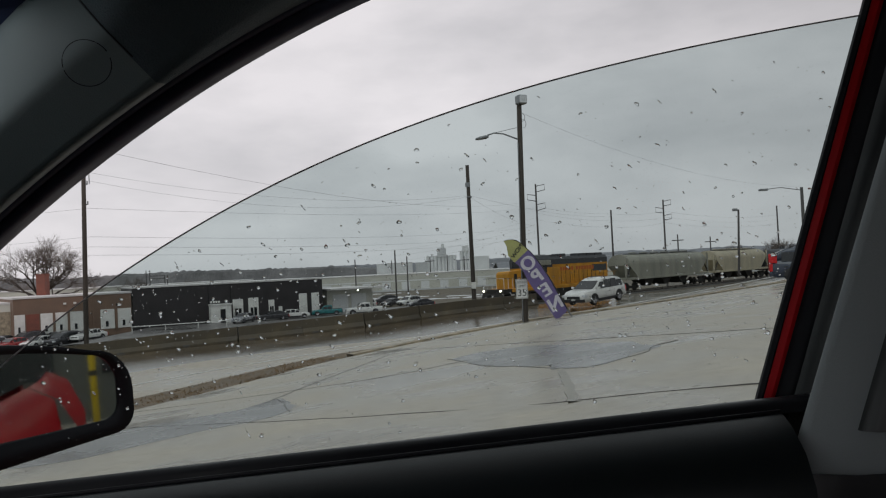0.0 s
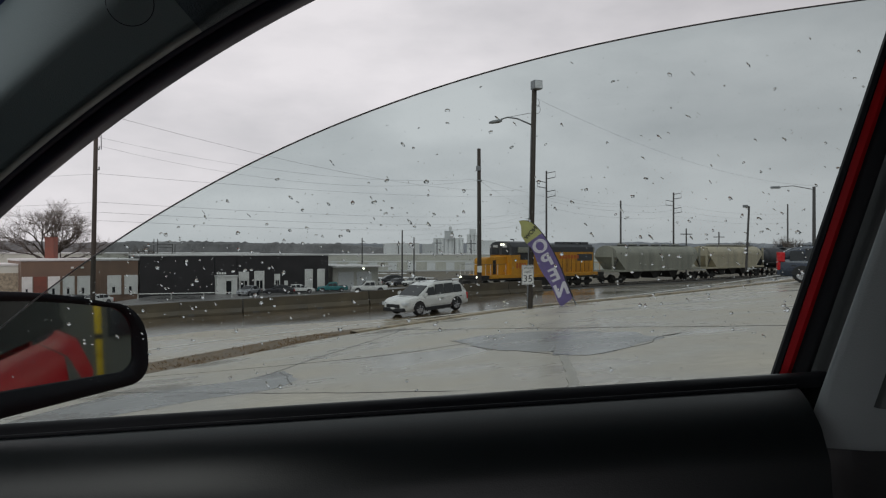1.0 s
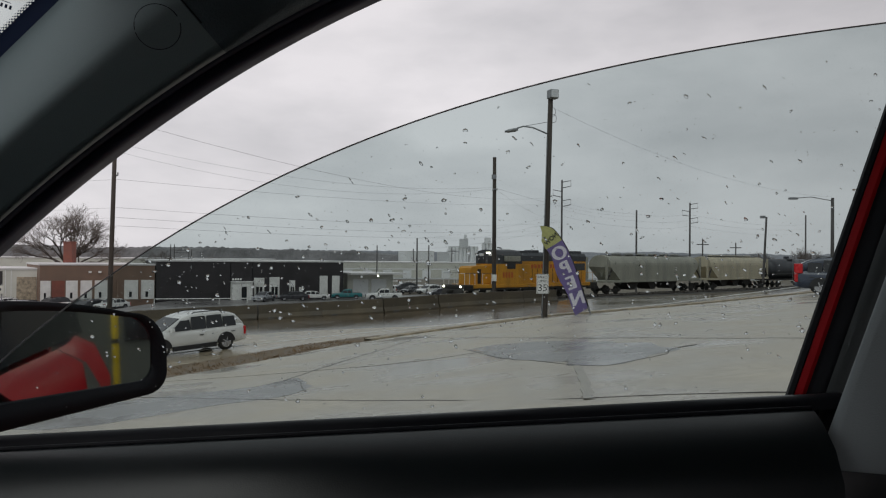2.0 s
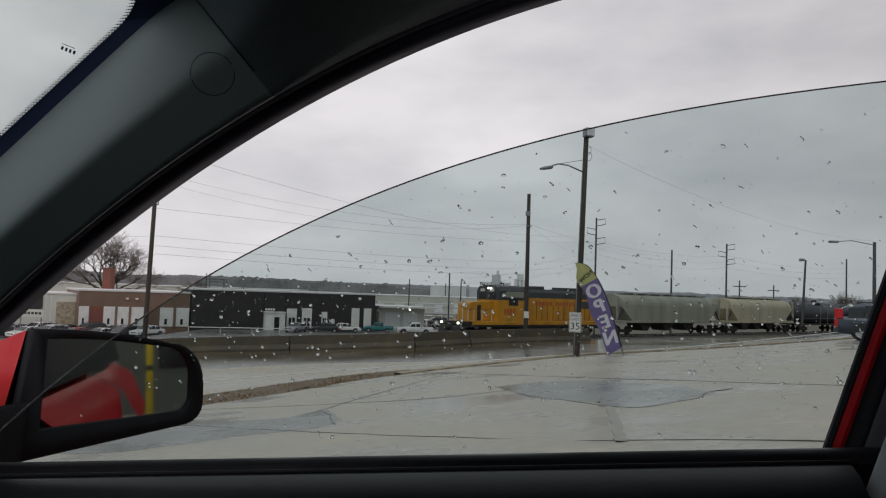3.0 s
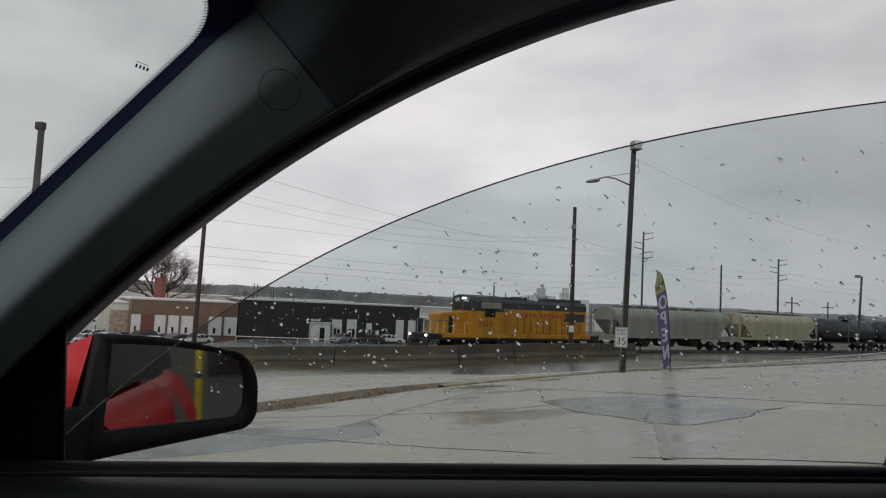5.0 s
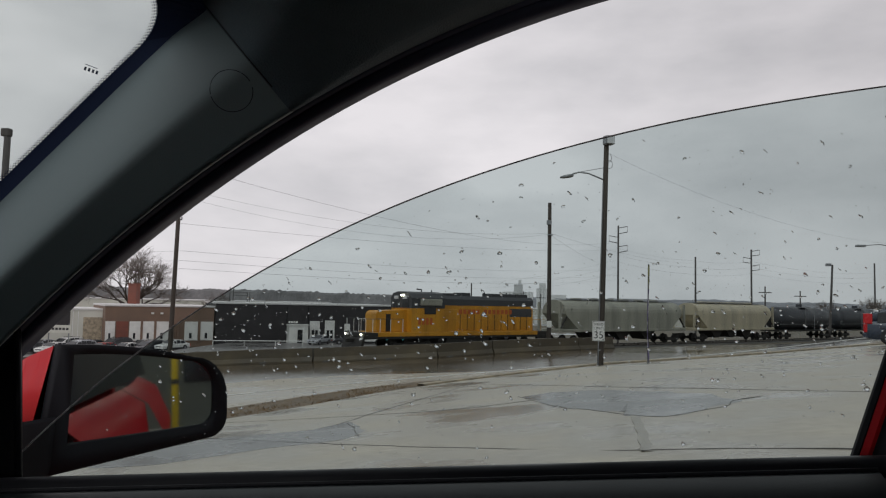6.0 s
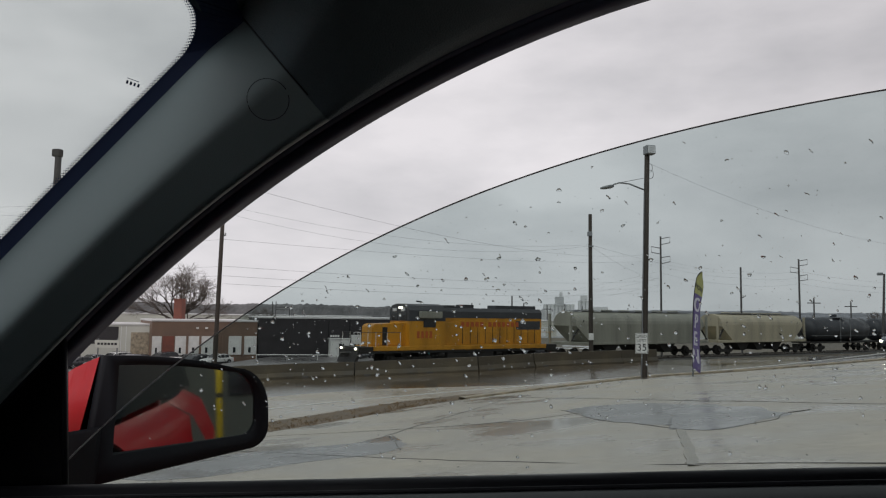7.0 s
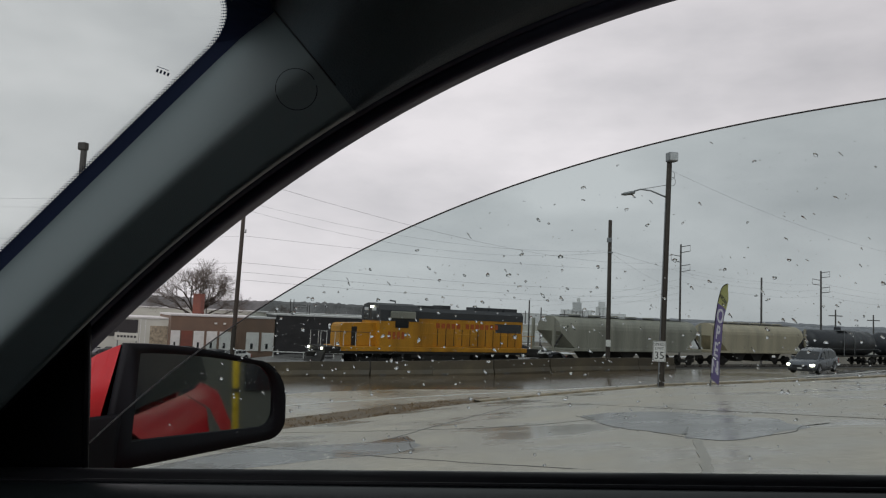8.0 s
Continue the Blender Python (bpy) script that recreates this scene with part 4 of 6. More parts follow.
v = part("vestibule", boxed(L * 0.372, L * 0.478, -1.6, 0, 0, 2.75, 0.04), "white", bb, "white entrance vestibule")
part("vestibule_roof", boxed(L * 0.368, L * 0.482, -1.75, 0, 2.75, 2.9), "white", v)
part("vestibule_door", boxed(L * 0.42, L * 0.447, -1.63, -1.58, 0, 2.1, 0.01), "dark_glass", v)
for f0, f1, h0, h1 in ((0.497, 0.552, 0.5, 3.4), (0.58, 0.635, 0.5, 3.5), (0.69, 0.722, 0.5, 3.0)):
    w = fitted(bb, "window_surround", f0, f1, h0, h1, "white", 0.07, "white window surround")
    for k in (0, 1):
        a0 = f0 + (f1 - f0) * (0.2 + 0.35 * k)
        part("pane", boxed(L * a0, L * (a0 + (f1 - f0) * 0.27), -0.09, -0.06, h0 + 0.25, h0 + 1.5), "dark_glass", w)
fitted(bb, "wall_vent", 0.745, 0.765, 0.9, 1.9, "white")
for f0, f1 in ((0.862, 0.908), (0.934, 0.978)):
    fitted(bb, "roller_door", f0, f1, 0.3, 3.7, "white", 0.08, "white roller door")
for i in range(4):
    part("sign_bar", boxed(L * 0.381 + i * 0.38, L * 0.381 + i * 0.38 + 0.26, -0.05, 0, 3.05, 3.35), "white", bb, "small pale lettering bar")
part("wall_joint", boxed(L * 0.37, L * 0.373, -0.03, 0, 0, H), "rubber", bb)
part("wall_joint", boxed(L * 0.486, L * 0.489, -0.03, 0, 0, H), "rubber", bb)

br, LB, HB = panel_building("brown_building", "low brown brick workshop with white garage doors", (-56.6, 103.3), (-44.3, 111.9), 16, -5.4, -0.35, "brown")
for f0, f1 in ((0.005, 0.09), (0.215, 0.315), (0.335, 0.44), (0.455, 0.57), (0.72, 0.845), (0.87, 0.995)):
    g0 = part("garage_door", boxed(LB * f0, LB * f1, -0.08, 0.02, 0.2, 2.95, 0.015), "white", br, "white garage door")
    for k in (0.9, 1.6, 2.3):
        part("panel_joint", boxed(LB * f0, LB * f1, -0.09, -0.07, k, k + 0.03), "far_grey", g0)
    part("door_window", boxed(LB * (f0 + (f1 - f0) * 0.35), LB * (f0 + (f1 - f0) * 0.55), -0.1, -0.075, 0.5, 1.3), "dark_glass", g0)
part("brick_panel", boxed(LB * 0.1, LB * 0.205, -0.06, 0.02, 0.2, 2.95), "redbrick", br)
for f in (0.325, 0.447, 0.6, 0.66, 0.86):
    part("pilaster", boxed(LB * f - 0.16, LB * f + 0.16, -0.15, 0.02, 0, 3.0), "brown", br)
for f in (0.405, 0.49):
    part("wall_lamp", boxed(LB * f, LB * f + 0.35, -0.3, 0, 4.0, 4.25), "white", br)
chim = thing("chimney", "square red brick chimney behind the brown workshop", "chimney", pose(-60.0, 118, -5.6))
part("stack", boxed(-0.68, 0.68, -0.68, 0.68, -0.3, 8.6, 0.04), "redbrick", chim)
part("cap", boxed(-0.74, 0.74, -0.74, 0.74, 8.6, 8.75, 0.03), "redbrick", chim)
lb, LL, HL = panel_building("pale_building", "pale flat-roofed shed with a brown door", (-80, 99), (-57.6, 106), 14, -5.4, -1.0, "cream")
part("brown_door", boxed(LL * 0.86, LL * 0.965, -0.08, 0.02, 0, 3.4), "kerb", lb, "olive brown roller door")
part("dark_panel", boxed(LL * 0.56, LL * 0.785, -0.08, 0.02, 1.7, 4.2), "black_brick", lb, "dark wall panel")
for f in (0.8, 0.83):
    part("wall_joint", boxed(LL * f, LL * f + 0.05, -0.03, 0.01, 0, 4.3), "far_grey", lb)

board = thing("sign_board", "white sign board with dark lettering bars beside the shed", "sign", pose(-61.9, 98.0, park_z(-62)))
part("panel", boxed(0, 3.6, -0.06, 0.06, 2.45, 3.5, 0.02), "cream", board)
for x in (0.4, 3.2):
    part("post", boxed(x - 0.06, x + 0.06, 0.06, 0.18, -0.2, 3.7), "steel", board)
for i in range(6):
    part("lettering_bar", boxed(0.4 + i * 0.5, 0.75 + i * 0.5, -0.08, -0.055, 2.85, 3.15), "trim", board, "dark lettering bar")
lb2, L2, H2 = panel_building("long_white_shed", "long white-roofed shed in the distance", (-110, 150), (-40, 158), 20, -5.6, 0.3, "cream")
ann, LA, HA = panel_building("service_bay", "small cream service bay with a wide canopy roof", (-18.2, 127), (-11.0, 131), 10, -5.4, -1.7, "cream")
part("canopy", boxed(-0.5, LA + 1.2, -3.0, 0.2, HA, HA + 0.3, 0.03), "roof", ann)
for f in (0.12, 0.52):
    part("bay_door", boxed(LA * f, LA * (f + 0.33), -0.06, 0.02, 0, 2.9), "far_grey", ann)
part("bay_lamp", boxed(LA * 0.5, LA * 0.5 + 0.18, -3.15, -3.0, HA - 0.3, HA - 0.12), "lamp_on", ann, "lit lamp under the canopy")
wh, LW, HW = panel_building("warehouse", "very long low cream warehouse behind the railway", (-40, 228), (110, 262), 40, -6.0, -0.6, "cream")
part("wall_band", boxed(0, LW, -0.08, 0.02, 3.4, 3.7), "far_grey", wh)
part("base_band", boxed(0, LW, -0.08, 0.02, 0, 0.9), "far_grey_dark", wh)
for i in range(14):
    part("dock_door", boxed(6 + i * 6, 8.6 + i * 6, -0.1, 0.02, 0.9, 3.2), "far_grey", wh)
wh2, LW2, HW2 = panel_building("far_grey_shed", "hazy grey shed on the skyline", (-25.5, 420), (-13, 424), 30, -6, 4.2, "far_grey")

# grain elevator on the skyline, its haze painted into the pale greys
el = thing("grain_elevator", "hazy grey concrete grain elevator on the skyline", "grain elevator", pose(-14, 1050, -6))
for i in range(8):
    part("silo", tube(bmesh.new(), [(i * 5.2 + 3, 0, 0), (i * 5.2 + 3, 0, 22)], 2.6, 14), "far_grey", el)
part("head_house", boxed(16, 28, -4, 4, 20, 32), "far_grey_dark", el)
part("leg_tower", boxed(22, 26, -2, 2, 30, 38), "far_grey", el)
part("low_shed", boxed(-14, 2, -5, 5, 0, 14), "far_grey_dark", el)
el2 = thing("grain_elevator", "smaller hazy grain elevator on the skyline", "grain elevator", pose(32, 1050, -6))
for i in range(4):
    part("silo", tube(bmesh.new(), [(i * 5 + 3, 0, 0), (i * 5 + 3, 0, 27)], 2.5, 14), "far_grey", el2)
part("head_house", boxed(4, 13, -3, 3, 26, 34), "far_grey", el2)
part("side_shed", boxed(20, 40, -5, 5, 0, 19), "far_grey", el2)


# ---------------------------------------------------------------- distant hills and woods
def ridge(name, y, x0, x1, h0, h1, material, label, seed, step=6):
    bm = bmesh.new()
    n = int((x1 - x0) / step)
    front, top, back_ = [], [], []
    for i in range(n + 1):
        x = x0 + (x1 - x0) * i / n
        f = i / n
        h = h0 + (h1 - h0) * f + noise.noise((x * 0.008, seed, 0)) * 3.6 + noise.noise((x * 0.05, seed, 3)) * 1.5 + abs(noise.noise((x * 0.16, seed, 5))) * 2.2 + abs(noise.noise((x * 0.6, seed, 8))) * 1.4
        h *= 0.35 + 0.65 * min(1.0, i / 40, (n - i) / 40)
        front.append((x, y - 25, -7))
        top.append((x, y, h))
        back_.append((x, y + 60, -7))
    loft(bm, [front, [(p[0], (p[1] + q[1]) / 2, q[2] * 0.75) for p, q in zip(front, top)], top, back_])
    tagged(part(name, bm, material), label, "wooded hill", kind="structure")


ridge("backdrop_hill_near", 620, -420, -38, 8.5, 4.5, "hill", "dark bare wooded hills on the horizon", 2, 1.2)
# these two look hazy only through their paler, bluer paint
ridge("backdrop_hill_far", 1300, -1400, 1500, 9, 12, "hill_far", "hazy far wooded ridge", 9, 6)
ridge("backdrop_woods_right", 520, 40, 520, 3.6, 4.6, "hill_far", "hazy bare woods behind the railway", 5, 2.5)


# ---------------------------------------------------------------- bare trees
def bare_tree(foot, height, spread, seed, label, depth=5, thin=1.0):
    rnd = random.Random(seed)
    t = thing("bare_tree", label, "tree", Matrix.Translation(foot), "bare trees")
    twigs, trunk = bmesh.new(), bmesh.new()
    limbs = trunk
    h0 = height * 0.26
    tube(trunk, [(0, 0, -0.3), (0.05, 0, h0 * 0.6), (0, 0, h0)], [height * 0.034 * thin, height * 0.027 * thin, height * 0.023 * thin], 9)

    def grow(p, d, length, r, k):
        q = p + d * length
        mid = p + d * length * 0.5 + Vector((rnd.uniform(-1, 1), rnd.uniform(-1, 1), rnd.uniform(-0.5, 1))) * length * 0.07
        tube(limbs if k > 2 else twigs, [p, mid, q], [r, r * 0.82, r * 0.62], 5 if k > 2 else 3, caps=False)
        if k == 0:
            return
        for _ in range(3 if k > 1 else 4):
            a = Vector((rnd.uniform(-1, 1) * spread, rnd.uniform(-1, 1) * spread, rnd.uniform(-0.6, 0.75)))
            nd = (d * 0.9 + a * 0.75).normalized()
            grow(p + d * length * rnd.uniform(0.55, 1.0), nd, length * rnd.uniform(0.62, 0.85), r * 0.58, k - 1)

    for i in range(7):
        a = i * 2 * math.pi / 6 + rnd.uniform(-0.3, 0.3)
        out = 0.12 if i == 6 else spread * 0.7
        d = Vector((math.cos(a) * out, math.sin(a) * out, rnd.uniform(0.35, 0.9) if i % 2 else rnd.uniform(1.1, 1.7))).normalized()
        grow(Vector((0, 0, h0 * rnd.uniform(0.75, 1.0))), d, height * 0.24, height * 0.0135 * thin, depth)
    part("trunk", trunk, "bark", t, smooth=True)
    tw = part("crown", twigs, "twig", t, "fine bare twigs")
    tw["kind"] = "stuff"
    return t


bare_tree((-68.0, 133, -5.6), 17.5, 1.0, 4, "large bare spreading tree behind the workshops", 6)
bare_tree((-58.5, 150, -5.6), 9.5, 0.8, 8, "smaller bare tree behind the workshops", 4)
for i, (x, y, h) in enumerate(((-75, 165, 9), (-84, 160, 10), (-52, 165, 8), (92, 205, 12), (84, 215, 11), (101, 225, 12), (110, 215, 11))):
    bare_tree((x, y, -5.6), h, 0.7, 20 + i, "thin bare tree on the hazy skyline", 4, 0.8)


# ---------------------------------------------------------------- vehicles
def wheel(parent, x, y, r, rim="rim"):
    w = part("wheel", tube(bmesh.new(), [(x, y - 0.11, r), (x, y - 0.08, r), (x, y + 0.08, r), (x, y + 0.11, r)], [r * 0.9, r, r, r * 0.9], 22), "tyre", parent, "wet black tyre", smooth=True)
    out = -1 if y < 0 else 1
    part("rim", disc(bmesh.new(), (x, y + out * 0.1, r), (0, 1, 0), r * 0.66, 0.04, 18), rim, w, "silver alloy rim")
    bm = bmesh.new()
    for k in range(5):
        a = k * 2 * math.pi / 5
        tube(bm, [(x, y + out * 0.125, r), (x + r * 0.6 * math.cos(a), y + out * 0.125, r + r * 0.6 * math.sin(a))], 0.028, 5)
    part("spokes", bm, rim, w)


def shell(bm, stations, half):
    """Body of cross-sections: x, sill z, belt z, half width at sill and belt."""
    rows = []
    for x, z0, z1, w in stations:
        w0 = w * half
        rows.append([(x, -w0 * 0.93, z0), (x, -w0, z0 + (z1 - z0) * 0.35), (x, -w0 * 0.985, z0 + (z1 - z0) * 0.75), (x, -w0 * 0.92, z1),
                     (x, w0 * 0.92, z1), (x, w0 * 0.985, z0 + (z1 - z0) * 0.75), (x, w0, z0 + (z1 - z0) * 0.35), (x, w0 * 0.93, z0)])
    return loft(bm, rows, closed=True, caps=True)


def suv(name, label, m, paint, lit=False, scale=1.0, kind="suv", group=""):
    """Front looks along -x; the middle of the wheelbase is the origin."""
    c = thing(name, label, "car", m, group)
    S = scale
    if kind == "suv":
        L, W, Hh, belt, r, wb = 5.2, 1.99, 1.78, 1.08, 0.37, 3.02
        low = [(-2.6, 0.42, 0.72, 0.66), (-2.53, 0.31, 0.83, 0.82), (-2.38, 0.27, 0.91, 0.92), (-2.1, 0.26, 0.98, 0.98), (-1.7, 0.26, 1.03, 1.0), (-1.2, 0.27, 1.07, 1.0), (0.3, 0.28, 1.09, 1.0), (1.6, 0.28, 1.11, 1.0), (2.2, 0.3, 1.12, 0.98), (2.45, 0.36, 1.1, 0.93), (2.56, 0.48, 1.02, 0.84)]
        roof = [(-1.5, 1.0, 1.03, 0.88), (-0.5, 1.0, 1.6, 0.83), (-0.15, 1.02, 1.7, 0.81), (0.4, 1.02, 1.76, 0.8), (1.3, 1.04, 1.74, 0.79), (1.85, 1.05, 1.66, 0.78), (2.15, 1.06, 1.54, 0.79), (2.5, 1.06, 1.12, 0.84)]
        glass_x = [(-0.8, -0.16, 0.5), (-0.13, 0.58, 0.62), (0.61, 1.38, 0.62), (1.41, 2.05, 0.5)]
    elif kind == "sedan":
        L, W, Hh, belt, r, wb = 4.7, 1.8, 1.45, 0.92, 0.32, 2.75
        low = [(-2.3, 0.4, 0.66, 0.86), (-2.15, 0.28, 0.76, 0.96), (-1.2, 0.25, 0.9, 1.0), (1.6, 0.25, 0.95, 1.0), (2.2, 0.3, 0.92, 0.97), (2.35, 0.45, 0.85, 0.88)]
        roof = [(-1.1, 0.88, 0.9, 0.9), (-0.2, 0.88, 1.4, 0.78), (0.7, 0.88, 1.43, 0.76), (1.2, 0.9, 1.36, 0.78), (1.95, 0.9, 0.95, 0.86)]
        glass_x = [(-0.65, -0.1, 0.36), (0.0, 0.6, 0.48), (0.7, 1.35, 0.42)]
    else:
        L, W, Hh, belt, r, wb = 5.7, 1.98, 1.88, 1.12, 0.39, 3.5
        low = [(-2.75, 0.45, 0.9, 0.9), (-2.65, 0.4, 1.05, 0.98), (-1.2, 0.4, 1.14, 1.0), (0.9, 0.4, 1.14, 1.0), (2.8, 0.42, 1.16, 0.99), (2.88, 0.5, 1.1, 0.97)]
        roof = [(-1.15, 1.1, 1.14, 0.9), (-0.45, 1.1, 1.82, 0.78), (0.6, 1.1, 1.87, 0.78), (0.95, 1.1, 1.78, 0.8), (1.05, 1.1, 1.16, 0.86)]
        glass_x = [(-0.65, 0.1, 0.5), (0.18, 0.85, 0.55)]
    bm = shell(bmesh.new(), [(x, a, b, w) for x, a, b, w in low], W / 2)
    bmesh.ops.bevel(bm, geom=[e for e in bm.edges], offset=0.025, segments=1, affect="EDGES")
    body = part("body", bm, paint, c, smooth=kind == "suv")
    bm = shell(bmesh.new(), roof, W / 2)
    bmesh.ops.bevel(bm, geom=[e for e in bm.edges], offset=0.03, segments=1, affect="EDGES")
    part("cabin", bm, paint, c, smooth=kind == "suv")
    zb = roof[0][1]
    for y in (-1, 1):
        for x0, x1, h in glass_x:
            k = W / 2
            bm = bmesh.new()
            prism(bm, [(x0 - (0.25 if x0 == glass_x[0][0] else 0), y * k * 0.93, zb + 0.06), (x1, y * k * 0.93, zb + 0.06), (x1 - 0.03, y * k * 0.83, zb + h), (x0 + (0.2 if x0 == glass_x[0][0] else 0.03), y * k * 0.83, zb + h)], (0, y * 0.02, 0))
            part("side_window", bm, "dark_glass", c, "dark side window")
        wheel(c, -wb / 2, y * (W / 2 - 0.12), r)
        wheel(c, wb / 2, y * (W / 2 - 0.12), r)
        for x in (-wb / 2, wb / 2):
            arch = [(x + (r + 0.08) * math.cos(a), y * (W / 2 + 0.005), r + (r + 0.08) * math.sin(a)) for a in np.linspace(0, math.pi, 13)]
            part("wheel_arch", prism(bmesh.new(), arch, (0, -y * 0.03, 0)), "trim", c, "dark wheel arch")
        part("headlamp", boxed(low[0][0] + 0.02, low[1][0] + 0.28, min(y * W * 0.33, y * W * 0.47), max(y * W * 0.33, y * W * 0.47), low[1][2] - 0.22, low[1][2] - 0.04, 0.03), "head" if lit else "lens", c, "lit headlamp" if lit else "clear headlamp")
        part("tail_lamp", boxed(low[-1][0] - 0.12, low[-1][0] + 0.015, min(y * W * 0.36, y * W * 0.46), max(y * W * 0.36, y * W * 0.46), low[-1][2] - 0.42, low[-1][2] - 0.04, 0.02), "tail", c, "red tail lamp")
        part("door_mirror", boxed(roof[0][0] + 0.35, roof[0][0] + 0.5, min(y * W * 0.49, y * W * 0.59), max(y * W * 0.49, y * W * 0.59), zb + 0.06, zb + 0.22, 0.03), paint, c)
        part("side_skirt", boxed(-wb / 2 + r + 0.1, wb / 2 - r - 0.1, min(y * W * 0.47, y * W * 0.503), max(y * W * 0.47, y * W * 0.503), 0.22, 0.42, 0.02), "trim", c)
        for x in (glass_x[1][0], glass_x[-1][0]):
            part("door_handle", boxed(x + 0.35, x + 0.55, min(y * W * 0.495, y * W * 0.51), max(y * W * 0.495, y * W * 0.51), zb - 0.2, zb - 0.16, 0.01), "trim", c)
    # windscreen and rear window follow the cabin's slope
    a, b = roof[0], roof[1]
    part("windscreen", prism(bmesh.new(), [(a[0] + 0.1, -W / 2 * 0.8, zb + 0.06), (a[0] + 0.1, W / 2 * 0.8, zb + 0.06), (b[0] - 0.06, W / 2 * 0.7, b[2] - 0.04), (b[0] - 0.06, -W / 2 * 0.7, b[2] - 0.04)], (-0.04, 0, 0.03)), "dark_glass", c, "dark windscreen")
    a, b = roof[-1], roof[-2]
    part("rear_window", prism(bmesh.new(), [(a[0] - 0.06, -W / 2 * 0.75, zb + 0.1), (a[0] - 0.06, W / 2 * 0.75, zb + 0.1), (b[0] + 0.04, W / 2 * 0.68, b[2] - 0.06), (b[0] + 0.04, -W / 2 * 0.68, b[2] - 0.06)], (0.04, 0, 0.03)), "dark_glass", c)
    part("grille", boxed(low[0][0] - 0.02, low[0][0] + 0.1, -W * 0.27, W * 0.27, 0.5, low[0][2] - 0.02, 0.02), "trim", c, "dark grille")
    part("bumper", boxed(low[0][0] - 0.03, low[0][0] + 0.2, -W * 0.42, W * 0.42, 0.28, 0.5, 0.05), "trim" if kind == "suv" else paint, c)
    part("rear_bumper", boxed(low[-1][0] - 0.2, low[-1][0] + 0.05, -W * 0.44, W * 0.44, 0.36, 0.6, 0.05), "steel" if kind == "pickup" else paint, c)
    part("plate_bar", boxed(low[0][0] - 0.045, low[0][0] - 0.025, -0.15, 0.15, 0.42, 0.52), "white", c)
    if kind == "suv":
        for y in (-0.62, 0.62):
            part("roof_rail", tube(bmesh.new(), [(0.0, y, 1.68), (0.15, y, 1.79), (1.5, y, 1.78), (1.7, y, 1.66)], 0.022, 6), "trim", c)
    if kind == "pickup":
        part("bed_floor", boxed(1.15, 2.78, -0.8, 0.8, 1.13, 1.175), "trim", c, "dark open load bed")
    return c


SUV = suv("white_suv", "white seven-seat SUV driving on the wet road", pose(10.3, 50.2, -1.6, 0, 0, 44), "car_white")
SUV.scale = (0.93, 0.93, 0.93)
CAR2 = suv("grey_suv", "dark grey SUV with lit headlights on the wet road", pose(68, 99, road_z(68, 99), 0, 0, 40), "car_grey", True)
CAR2.scale = (0.82, 0.82, 0.82)
navy = suv("navy_suv", "large dark navy SUV standing at the forecourt exit", pose(22.4, 43.9, -0.62, 0, 0, 158), "car_blue")
navy.scale = (1.2, 1.2, 1.2)
for y in (-0.9, 0.9):
    part("tall_tail_lamp", boxed(2.24, 2.57, y - 0.05, y + 0.05, 1.0, 1.45, 0.03), "tail", navy, "tall red tail lamp")

def parked(x, y, turn, paint, kind, label):
    c = suv("parked_" + kind, label, pose(x, y, park_z(x), 0, 0, turn), paint, kind=kind, group="parked cars")
    if paint == "car_teal":
        c.scale = (0.85, 0.85, 0.85)


lotm = bmesh.new()
loft(lotm, [[(x, y, park_z(x)) for x, y in row] for row in (((-80, 88), (-48, 88), (-42, 88), (-8, 100), (14, 118)), ((-80, 97), (-48, 107), (-42, 112), (-18, 124.5), (-6, 140)))])
tagged(part("parking_lot", lotm, "parking"), "wet grey parking lot before the workshops", "parking lot", kind="structure")
for x, y, turn, paint, kind, label in (
        (-28.6, 113.5, 75, "car_silver", "sedan", "silver sedan parked before the black workshop"),
        (-24.9, 116.2, 20, "car_dark", "sedan", "dark sedan parked before the black workshop"),
        (-22.0, 118.0, 200, "car_white", "sedan", "white sedan parked before the black workshop"),
        (-17.6, 122.0, 10, "car_teal", "pickup", "teal pickup parked by the service bay"),
        (-11.6, 120.0, 12, "car_white", "pickup", "white pickup parked in the yard"),
        (-13.6, 138.0, 30, "car_white", "suv", "white SUV parked in the yard"),
        (-8.6, 142.0, 60, "car_dark", "sedan", "dark sedan parked in the yard"),
        (-5.2, 141.0, 50, "car_white", "suv", "white SUV parked in the yard"),
        (-10.4, 150.0, 20, "car_dark", "suv", "dark SUV parked in the yard"),
        (-3.0, 133.0, 25, "car_dark", "sedan", "dark sedan parked in the yard"),
        (-66.2, 98.7, 70, "car_white", "sedan", "white sedan in the row before the brown workshop"),
        (-63.4, 99.8, 70, "car_silver", "sedan", "silver sedan in the row before the brown workshop"),
        (-60.7, 101.0, 70, "car_white", "suv", "white SUV in the row before the brown workshop"),
        (-58.0, 102.3, 70, "car_dark", "sedan", "dark sedan in the row before the brown workshop"),
        (-55.0, 103.5, 70, "car_dark", "suv", "dark SUV in the row before the brown workshop"),
        (-51.9, 105.0, 70, "car_silver", "sedan", "silver sedan in the row before the brown workshop"),
        (-69.3, 97.2, 70, "car_maroon", "sedan", "red sedan in the row before the brown workshop"),
        (-72.5, 96.0, 70, "car_dark", "sedan", "dark sedan in the row before the brown workshop")):
    parked(x, y, turn, paint, kind, label)
